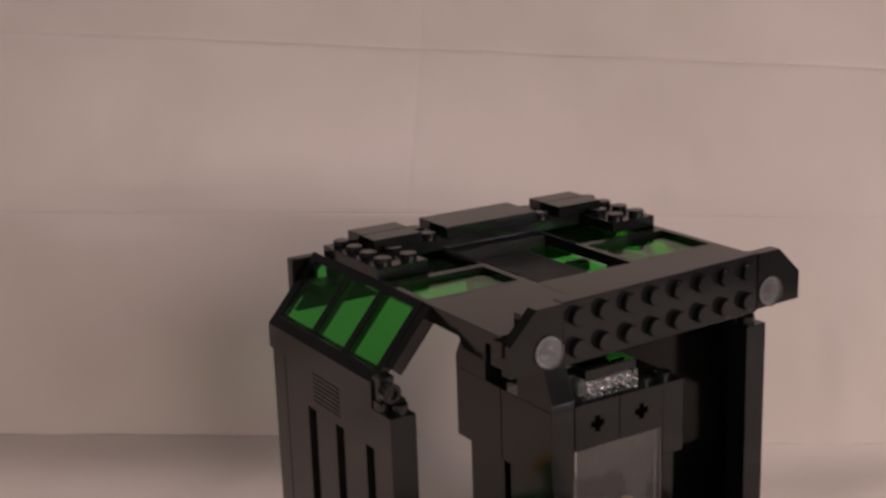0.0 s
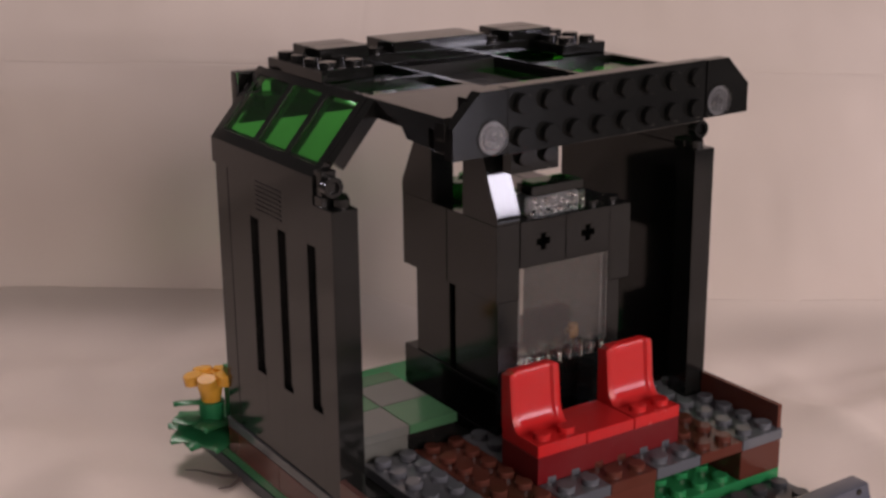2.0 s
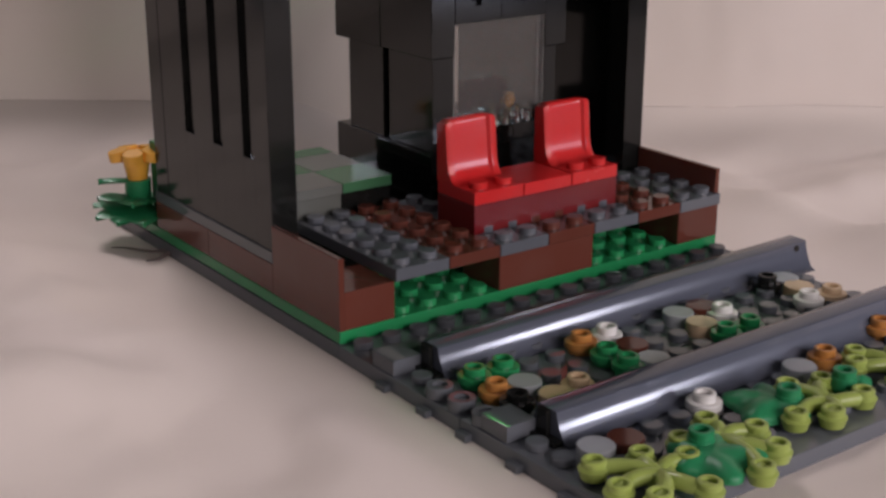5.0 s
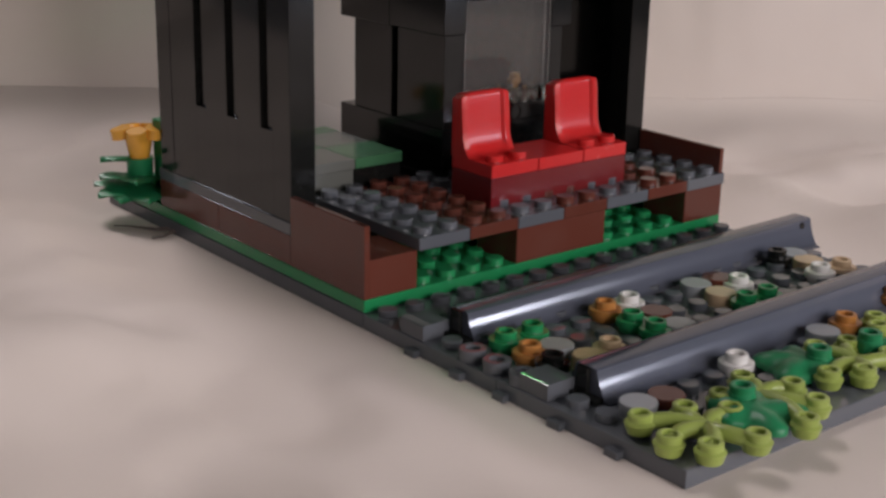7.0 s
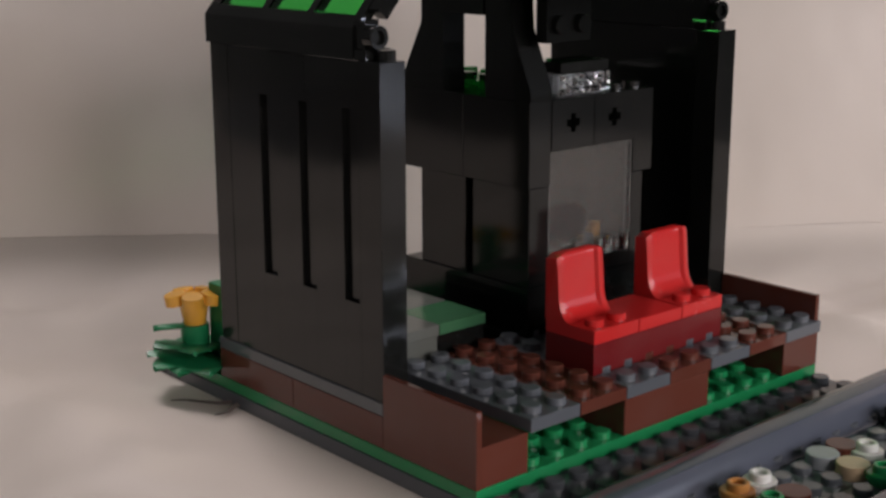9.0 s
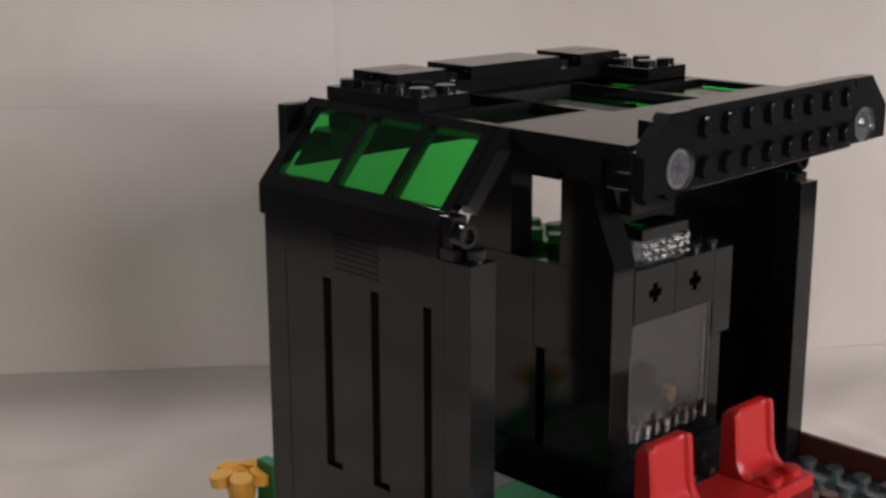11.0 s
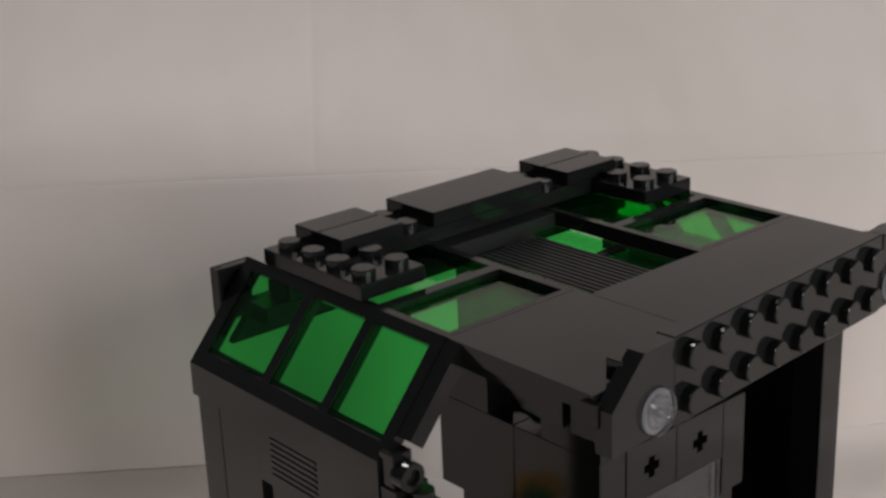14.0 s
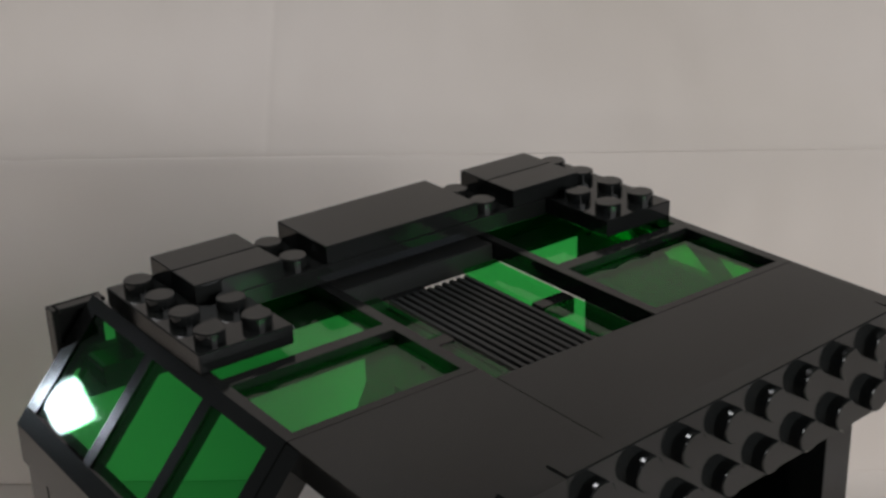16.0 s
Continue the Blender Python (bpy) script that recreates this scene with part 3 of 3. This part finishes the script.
part("cross_bar", Shape().box(6, 6.9, 6.8, 7.2, 36.0, 37.0).box(9.1, 10, 6.8, 7.2, 36.0, 37.0), BLACK, shelter)
part("rear_beam", Shape().prism([(0.80, 33.5), (15.20, 33.5), (14.34, 36), (1.66, 36)], 1, 11.85, 12.1).box(1.35, 14.65, 11.02, 11.85, 34.8, 36).box(2.05, 13.95, 11.02, 12, 36, 38).box(6, 10, 9.5, 11, 36.6, 37.9), SATIN, shelter)
for x0 in (2, 12):
    s = Shape().box(x0, x0 + 2, 8, 12, 38, 39)
    outer = x0 + (0.5 if x0 == 2 else 1.5)
    inner = x0 + (1.5 if x0 == 2 else 0.5)
    for y in (8.5, 9.5, 10.5, 11.5):
        s.stud(outer, y, 39)
    for y in (8.5, 9.5):
        s.stud(inner, y, 39)
    part("stud_plate", s, BLACK, shelter, "black studded plate")
s = Shape().box(4, 12, 10, 12, 38, 39)
for x in (5.5, 10.5):
    for y in (10.5, 11.5):
        s.stud(x, y, 39)
part("ridge_plate", s, BLACK, shelter)
for x0, x1, ys in ((3, 5, (10, 11, 12)), (6, 10, (10, 12)), (11, 13, (10, 11, 12))):
    for y0, y1 in zip(ys, ys[1:]):
        brick(shelter, BLACK, x0, x1, y0, y1, 39, 40, "ridge_tile")

# ---- shelter: eave ----
EY = 0.35
SKEW = Matrix.Translation((4 * S, EY * S, 0)) @ Matrix.Rotation(radians(3.3), 4, "Z") @ Matrix.Translation((-4 * S, -EY * S, 0))
s = Shape().box(4, 12.3, EY, EY + 0.5, 34.8, 39.8)
eave = part("eave_plate", s.moved(SKEW), BLACK, shelter, "black plate with two rows of studs facing out")
eave_stud = Shape().cyl((0, 0, 0), (0, -1, 0), 0.0024, 0.0019, 18).mesh("stud", BLACK)
for k in range(8):
    for z in (36.05, 38.55):
        st = new("stud", eave_stud)
        st.parent = eave
        st.matrix_local = SKEW @ Matrix.Translation(((4.5 + k * 1.035) * S, (EY + 0.012) * S, z * P))


def eave_end(flip):
    o = [(2.0, 35.0), (3.98, 35.0), (3.98, 39.75), (3.0, 39.75), (2.0, 37.4)]
    s = Shape().prism(o, 1, EY, EY + 0.42).box(2.7, 3.05, EY + 0.3, EY + 0.75, 38.1, 39.3).box(1.92, 2.2, EY + 0.3, EY + 0.75, 36.4, 37.7)
    far_end = SKEW @ Matrix.Translation((0.32 * S if flip else 0, 0, 0))
    ob = part("eave_end", (s.mirrored() if flip else s).moved(far_end), BLACK, shelter, "black chamfered eave end")
    c = Vector((3.42 * S, (EY + 0.05) * S, 36.3 * P))
    lamp = Shape().cyl(c, (0, -1, 0), 0.0041, 0.0017, 28, 0.0033, c=0.0004).cyl(c, (0, -1, 0), 0.0029, 0.0017, 24, 0.0018, c=0.0005)
    lamp.cyl(c, (0, -1, 0), 0.0008, 0.0015, 14, c=0.0003)
    ob_lamp = part("lamp", (lamp.mirrored() if flip else lamp).moved(far_end), LENS_CLEAR, ob, "round clear lamp")
    # grey disc added behind the clear lens to lighten it
    filler_disc = Shape().cyl(c, (0, -1, 0), 0.0039, 0.0005, 24, c=0.00005)
    part("lamp_back", (filler_disc.mirrored() if flip else filler_disc).moved(far_end), DULL, ob_lamp)


eave_end(False)
eave_end(True)
s = Shape().box(7.35, 9.4, 4.8, 5.3, 30.0, 36.9)
for x in (7.87, 8.89):
    s.cyl((x * S, 4.81 * S, 31.4 * P), (0, -1, 0), 0.0024, 0.0018, 18)
part("bracket", s, BLACK, shelter, "small black bracket with two studs")
part("eave_beam", Shape().box(2.2, 13.8, 0.90, 1.6, 35.2, 36.95).moved(SKEW), BLACK, shelter)
arch = Shape().prism([(1.6, 37.0), (4.95, 37.0), (4.95, 36.5), (3.1, 36.4), (2.8, 35.6), (1.6, 35.4)], 0, 2.05, 3.0)
part("arch_piece", arch, BLACK, shelter)
part("arch_piece", Shape().prism([(1.6, 37.0), (4.95, 37.0), (4.95, 36.5), (3.1, 36.4), (2.8, 35.6), (1.6, 35.4)], 0, 13.0, 13.95), BLACK, shelter)

# ---- kiosk inside ----
kiosk = thing("kiosk", "black toy ticket kiosk with a clear window and lamp on top", "toy kiosk")
brick(kiosk, BLACK, 7, 13, 5, 11.2, 6, 10.2)
front = Shape().box(8, 12, 5.05, 6, 10.2, 11.7).cyl((10.4 * S, 5.05 * S, 10.9 * P), (0, -1, 0), 0.0026, 0.0003, 18, 0.0020)
part("sill_brick", front, BLACK, kiosk)
sill = Shape().box(8.05, 11.95, 5.28, 6.1, 11.75, 12.7).studs(8, 12, 5.25, 6.25, 12.7)
for i in range(8):
    sill.cyl(((8.3 + 0.485 * i) * S, 5.06 * S, 11.75 * P), (0, 0, 1), 0.0010 + 0.0003 * (i % 2), (1.1 + 0.25 * (i % 3)) * P)
part("sill", sill, CRYSTAL, kiosk, "clear studded sill plate")
brick(kiosk, BLACK, 7.08, 8, 5.05, 7.75, 10.2, 18.4)
brick(kiosk, BLACK, 7.08, 8, 8.1, 10.4, 10.2, 18.4)
brick(kiosk, BLACK, 12, 12.6, 5.05, 10.25, 10.2, 18.3)
brick(kiosk, BLACK, 7.5, 7.9, 7.7, 10.4, 10.2, 18, "back_panel")
brick(kiosk, BLACK, 7, 8, 5, 8.15, 18.4, 25.4)
brick(kiosk, BLACK, 7, 8, 8.15, 11.2, 18.4, 25.4)
brick(kiosk, BLACK, 12, 13, 5, 11.2, 18.3, 25.4)


def cross_brick(x):
    """A brick with a cross-shaped hole: built from blocks round the hole."""
    z, a, b = 23.35, 0.12, 0.30
    k = S / P
    s = Shape()
    s.box(x + 0.016, x + 1 - b, 5, 6, 21.2, 25.4, gap=0.0, c=0.00002).box(x + 1 + b, x + 1.984, 5, 6, 21.2, 25.4, gap=0.0, c=0.00002)
    s.box(x + 1 - b, x + 1 + b, 5, 6, z + b * k, 25.4, gap=0.0, c=0.00002).box(x + 1 - b, x + 1 + b, 5, 6, 21.2, z - b * k, gap=0.0, c=0.00002)
    for u in (-1, 1):
        for w in (-1, 1):
            x0, x1 = sorted((x + 1 + u * a, x + 1 + u * b))
            z0, z1 = sorted((z + w * a * k, z + w * b * k))
            s.box(x0, x1, 5, 6, z0, z1, gap=0.0, c=0.00002)
    s.box(x + 0.6, x + 1.4, 5.5, 5.98, 22.2, 24.5, gap=0.0)
    return part("cross_brick", s, BLACK, kiosk, "black brick with a cross hole")


cross_brick(8)
cross_brick(10)
brick(kiosk, BLACK, 8, 12, 6, 11.2, 24.4, 25.4, "top_plate")
part("window_pane", Shape().box(7.97, 12.03, 5.14, 5.26, 12.7, 21.25, gap=0.0), SMOKE, kiosk, "large clear window pane")
for x0, x1 in ((7.97, 8.06), (11.66, 11.75), (11.94, 12.03)):
    part("pane_rim", Shape().box(x0, x1, 5.08, 5.14, 12.7, 21.25, gap=0.0), RIM, kiosk, "pale moulded pane rim")
part("pane_edge", Shape().box(11.72, 11.98, 5.3, 5.9, 12.75, 21.2, gap=0.0), CLEAR, kiosk)
part("window_pane", Shape().box(8.03, 11.97, 10.6, 10.74, 10.2, 24.4, gap=0.0), CLEAR, kiosk)
part("till", Shape().box(10.85, 11.3, 5.75, 6.1, 12.7, 13.5).cyl((11.1 * S, 5.9 * S, 13.5 * P), (0, 0, 1), 0.0016, 0.0014, hole=0.0008), YELLOW, kiosk, "tiny gold tap")
post = [(11.2, 25.4), (11.2, 26.5), (10.25, 31.0), (10.25, 36.8), (7.2, 36.8), (7.2, 31.9), (9.15, 31.9), (9.15, 25.4)]
part("post", Shape().prism(post, 0, 7.02, 7.98), BLACK, kiosk, "black sloped roof post")
post = [(7.1, 25.4), (7.1, 36.8), (6.0, 36.8), (5.85, 31.0), (5.0, 26.2), (5.0, 25.4)]
part("post", Shape().prism(post, 0, 7.02, 7.98), BLACK, kiosk)
green = Shape().box(8.05, 10, 7.0, 11.1, 25.4, 26.1).studs(8, 10, 7.05, 11.05, 26.1)
part("green_plate", green, DEEP_GREEN, kiosk, "clear green studded plate")
lampb = Shape().box(8.6, 11.1, 5.3, 6.3, 25.45, 27.15)
for i in range(8):
    for k in range(3):
        x, z, w, h = 8.64 + i * 0.303, 25.52 + k * 0.53, 0.29, 0.50
        tip = ((x + w * (0.3 + 0.4 * ((i * 5 + k * 3) % 4) / 3)) * S, 5.20 * S, (z + h * (0.3 + 0.4 * ((i * 3 + k * 7) % 5) / 4)) * P)
        ring = [(x * S, 5.31 * S, z * P), ((x + w) * S, 5.31 * S, z * P), ((x + w) * S, 5.31 * S, (z + h) * P), (x * S, 5.31 * S, (z + h) * P)]
        lampb.add(ring + [tip], [[0, 1, 4], [1, 2, 4], [2, 3, 4], [3, 0, 4], [3, 2, 1, 0]])
for i in range(3):
    x0 = 5.36 + i * 0.3
    ring = [(8.61 * S, x0 * S, 25.5 * P), (8.61 * S, (x0 + 0.28) * S, 25.5 * P), (8.61 * S, (x0 + 0.28) * S, 27.1 * P), (8.61 * S, x0 * S, 27.1 * P)]
    lampb.add(ring + [(8.54 * S, (x0 + 0.14) * S, (26.0 + 0.3 * i) * P)], [[0, 1, 4], [1, 2, 4], [2, 3, 4], [3, 0, 4], [3, 2, 1, 0]])
lamp_ob = part("lamp_brick", lampb, CRYSTAL, kiosk, "clear glassy lamp brick")
# pale block added inside the clear brick to make it look brighter
part("lamp_core", Shape().box(8.75, 10.95, 5.62, 6.22, 25.6, 27.0), PALE, lamp_ob)
part("lamp_cover", Shape().box(8.75, 11.05, 5.35, 6.3, 27.2, 28.1), BLACK, kiosk)
part("lamp_shade", Shape().box(8.9, 10.7, 5.55, 6.25, 28.12, 28.3), DEEP_GREEN, kiosk)
part("corner_studs", Shape().stud(11.6, 5.6, 25.4).stud(12.5, 5.6, 25.4), BLACK, kiosk)
kiosk.location.y += 0.0010

# ---- round plates strewn over the track ----


def round_plate(x, y, material, label, flat=False, z=0.45):
    k = len(bpy.data.objects)
    if flat:
        s = Shape().cyl((x * S, y * S, (z + 0.55) * P), (0, 0, 1), 0.0039, 0.0032, 22)
    else:
        s = Shape().cyl((x * S, y * S, (z + 0.55) * P), (0, 0, 1), 0.0031, 0.0016, 20).cyl((x * S, y * S, (z + 0.95) * P), (0, 0, 1), 0.0039, 0.0016, 22)
        s.cyl((x * S, y * S, (z + 1.45) * P), (0, 0, 1), 0.0025, 0.0018, 18, 0.0016)
    return whole("round_plate", s, material, label, "round plate", "round plates on the track")


for x, y in ((1.5, -4.6), (2.5, -4.6), (5.5, -5.6), (5.5, -6.5), (9.5, -6.5), (10.5, -6.5)):
    round_plate(x, y, GREEN, "bright green round stud plate on the track")
for x, y in ((1.4, -5.7), (5.5, -4.5), (10.4, -9.4), (13.6, -8.9)):
    round_plate(x, y, ORANGE, "caramel orange round stud plate on the track")
for x, y in ((2.3, -5.8), (6.3, -6.7), (9.4, -4.6), (14.5, -4.4), (1.3, -9.8), (9.2, -9.5)):
    round_plate(x, y, PALE, "light grey flat round tile on the track", True)
for x, y in ((1.4, -6.6), (13.8, -4.3)):
    round_plate(x, y, BLACK, "black round stud plate on the track")
for x, y in ((2.5, -6.9), (9.4, -5.6), (14.3, -5.2)):
    round_plate(x, y, TAN, "tan flat round tile on the track", True)
for x, y in ((3.4, -6.75), (14.7, -6.2)):
    round_plate(x, y, TAN, "tan round stud plate on the track")
for x, y in ((6.5, -4.5), (10.6, -5.3), (13.7, -6.1), (5.4, -9.5)):
    round_plate(x, y, WHITE, "white round stud plate on the track")
for x, y in ((6.5, -5.6), (10.4, -4.6), (2.2, -9.9)):
    round_plate(x, y, BROWN, "reddish brown flat round tile on the track", True)

# ---- foliage in front of the rails ----


def sprig(x, y, ends, z=1.75):
    """A flat toy sprig: thick arms that fork from a root, each ending in a hollow knob."""
    ob = thing("leaf_sprig", "lime green toy plant sprig with round knobs", "toy plant", (x * S, y * S, z * P), "lime sprigs")
    o = Vector((x * S, y * S, z * P))
    stem = Shape().cyl(o - Vector((0, 0, 0.0012)), (0, 0, 1), 0.0030, 0.0026, 14)
    for i, (a, b) in enumerate(ends):
        e = Vector(((a - x) * S, (b - y) * S, 0.0))
        side = Vector((-e.y, e.x, 0)).normalized() * 0.0011 * (1 if i % 2 else -1)
        pts = [o + e * f + side * math.sin(math.pi * f) + Vector((0, 0, 0.0007 * math.sin(math.pi * f))) for f in (0, 0.2, 0.4, 0.6, 0.8, 1.0)]
        stem.tube(pts, 0.0017, 8)
    part("stem", stem, LIME, ob, smooth=60)
    for a, b in ends:
        c = Vector((a * S, b * S, z * P))
        k = Shape().cyl(c - Vector((0, 0, 0.0018)), (0, 0, 1), 0.0025, 0.0026, 18, r2=0.0031, c=0.0005).cyl(c + Vector((0, 0, 0.0006)), (0, 0, 1), 0.0025, 0.0017, 18, 0.0015, c=0.0003)
        part("knob", k, LIME, ob)
    return ob


sprig(1.55, -11.75, ((0.5, -10.6), (1.75, -10.9), (0.2, -11.8), (0.65, -12.65), (1.95, -12.95), (2.6, -11.6)))
sprig(4.1, -11.3, ((4.4, -10.5), (5.1, -11.55), (4.75, -12.55), (3.6, -13.1), (3.1, -10.9)))
sprig(7.95, -11.45, ((7.75, -10.3), (8.8, -10.6), (6.5, -11.65), (7.4, -12.1), (9.0, -11.8)))
sprig(11.5, -10.95, ((11.1, -9.9), (10.5, -10.4), (12.4, -10.4), (10.7, -11.7), (12.1, -11.9), (13.0, -11.2)))


def leaf(x, y, turn, size=1.0, z=2.2):
    """A lobed toy leaf of five points, arched in the middle, with one hollow knob."""
    ob = thing("leaf", "bright green lobed toy leaf", "toy plant", (x * S, y * S, z * P), "green leaves")
    o, n, outline = Vector((x * S, y * S, z * P)), 40, []
    for k in range(n):
        a = 2 * math.pi * k / n
        lobe = abs(math.cos(2.5 * a)) ** 2.2
        r = size * S * (0.84 + 0.36 * lobe) * (1.0 + 0.18 * math.cos(a))
        b = a + radians(turn)
        outline.append((r * math.cos(b), r * math.sin(b)))
    verts = []
    for f, h in ((1.0, -0.0026), (1.0, -0.0014), (0.93, -0.0007), (0.62, 0.0004), (0.3, 0.0006)):
        for k, (a, b) in enumerate(outline):
            rib = 0.0004 * math.cos(5 * 2 * math.pi * k / n) * f
            verts.append(o + Vector((a * f, b * f, h + rib)))
    faces = [list(range(n))[::-1], [4 * n + i for i in range(n)]] + [[k * n + i, k * n + (i + 1) % n, (k + 1) * n + (i + 1) % n, (k + 1) * n + i] for k in range(4) for i in range(n)]
    part("blade", Shape().add(verts, faces), LEAF, ob, smooth=60)
    off = Vector((math.cos(radians(turn + 100)), math.sin(radians(turn + 100)), 0)) * 0.0035 * size
    part("knob", Shape().cyl(o + off - Vector((0, 0, 0.0015)), (0, 0, 1), 0.0031, 0.0028, 18, r2=0.0028).cyl(o + off + Vector((0, 0, 0.0010)), (0, 0, 1), 0.0026, 0.0019, 18, 0.0015), LEAF, ob)


leaf(6.8, -10.55, 200, 1.0)
leaf(3.15, -11.75, -35, 1.05)
leaf(9.35, -11.15, 60, 0.55)

# ---- flower by the wall ----
FX, FY = 0.1, 14.4
flower = thing("flower", "orange toy flower on green leaves beside the wall", "toy flower", (FX * S, FY * S, 2 * P))


def blade(ob, x, y, z, turn, length, rise, width=0.9):
    q = Matrix.Rotation(radians(turn), 3, "Z")
    verts, n = [], 7
    for k in range(n):
        f = k / (n - 1)
        w = width * S * 0.5 * math.sin(math.pi * (0.12 + 0.86 * f)) ** 0.8
        h = rise * P * (f - 0.55 * f * f)
        for side, dz in ((-1, 0), (0, 0.0009), (1, 0), (0, -0.0009)):
            verts.append(Vector((x * S, y * S, z * P)) + q @ Vector((f * length * S, side * w, h + dz)))
    faces = [[k * 4 + i, k * 4 + (i + 1) % 4, (k + 1) * 4 + (i + 1) % 4, (k + 1) * 4 + i] for k in range(n - 1) for i in range(4)] + [[0, 1, 2, 3], [4 * n - 4, 4 * n - 3, 4 * n - 2, 4 * n - 1]]
    part("leaf_blade", Shape().add(verts, faces), LEAF, ob, smooth=60)


for turn, length, rise, z in ((160, 1.7, 0.6, 3.0), (195, 2.0, -0.5, 3.1), (222, 2.0, 0.1, 2.6), (250, 2.4, -0.6, 3.1), (278, 1.9, 0.6, 2.5), (120, 1.6, 0.8, 3.0), (70, 1.4, 1.0, 3.0), (178, 1.6, 1.6, 3.5), (238, 1.6, 1.3, 3.5), (300, 1.3, 1.4, 3.2)):
    blade(flower, FX, FY, z, turn, length, rise, 1.5)
blade(flower, FX, FY, 5.3, 165, 1.45, 0.7, 0.55)
part("stem", Shape().cyl((FX * S, FY * S, 2 * P), (0, 0, 1), 0.0036, 0.0115, 16, r2=0.0040), LEAF, flower)
tall = Shape().box(0.55, 1.0, 13.3, 14.2, 2, 9.2)
part("tall_leaf", tall, LEAF, flower)
bloom = Shape().cyl((FX * S, FY * S, 5.6 * P), (0, 0, 1), 0.0030, 0.0085, 18, 0.0012, r2=0.0046)
bloom_ob = part("bloom", bloom, YELLOW, flower, "yellow orange flower head")
for k in range(5):
    a = radians(72 * k + 20)
    c = Vector((FX * S + 0.0048 * math.cos(a), FY * S + 0.0048 * math.sin(a), 7.5 * P))
    part("petal", Shape().cyl(c, (0.18 * math.cos(a), 0.18 * math.sin(a), 1), 0.0030, 0.0030, 14), YELLOW, bloom_ob)

# ---- thin dark strips on the paper beside the base, modelled in place of leaf shadows ----
twig = thing("twig", "thin dark brown strips standing for leaf shadows on the white paper", "twig", (-0.3 * S, 11.8 * S, 0.0))
for pts, r in ((((-0.1, 11.9), (-0.5, 12.2), (-0.85, 12.75), (-1.1, 13.2), (-1.5, 13.5)), 0.0009), (((-0.1, 11.6), (-0.35, 11.5), (-0.7, 11.25), (-1.1, 11.35)), 0.0011)):
    line = [Vector((x * S, y * S, 0.0004)) for x, y in pts]
    verts, n = [], len(line)
    for k, p in enumerate(line):
        d = (line[min(k + 1, n - 1)] - line[max(k - 1, 0)]).normalized()
        w = r * (1.0 - 0.75 * k / (n - 1))
        side = Vector((-d.y, d.x, 0)) * w
        verts += [p + side, p + Vector((0, 0, w)), p - side]
    faces = [[3 * k + i, 3 * k + (i + 1) % 3, 3 * k + 3 + (i + 1) % 3, 3 * k + 3 + i] for k in range(n - 1) for i in range(3)] + [[0, 1, 2], [3 * n - 1, 3 * n - 2, 3 * n - 3]]
    part("sprout", Shape().add(verts, faces), SHADE_STRIP, twig, smooth=70)
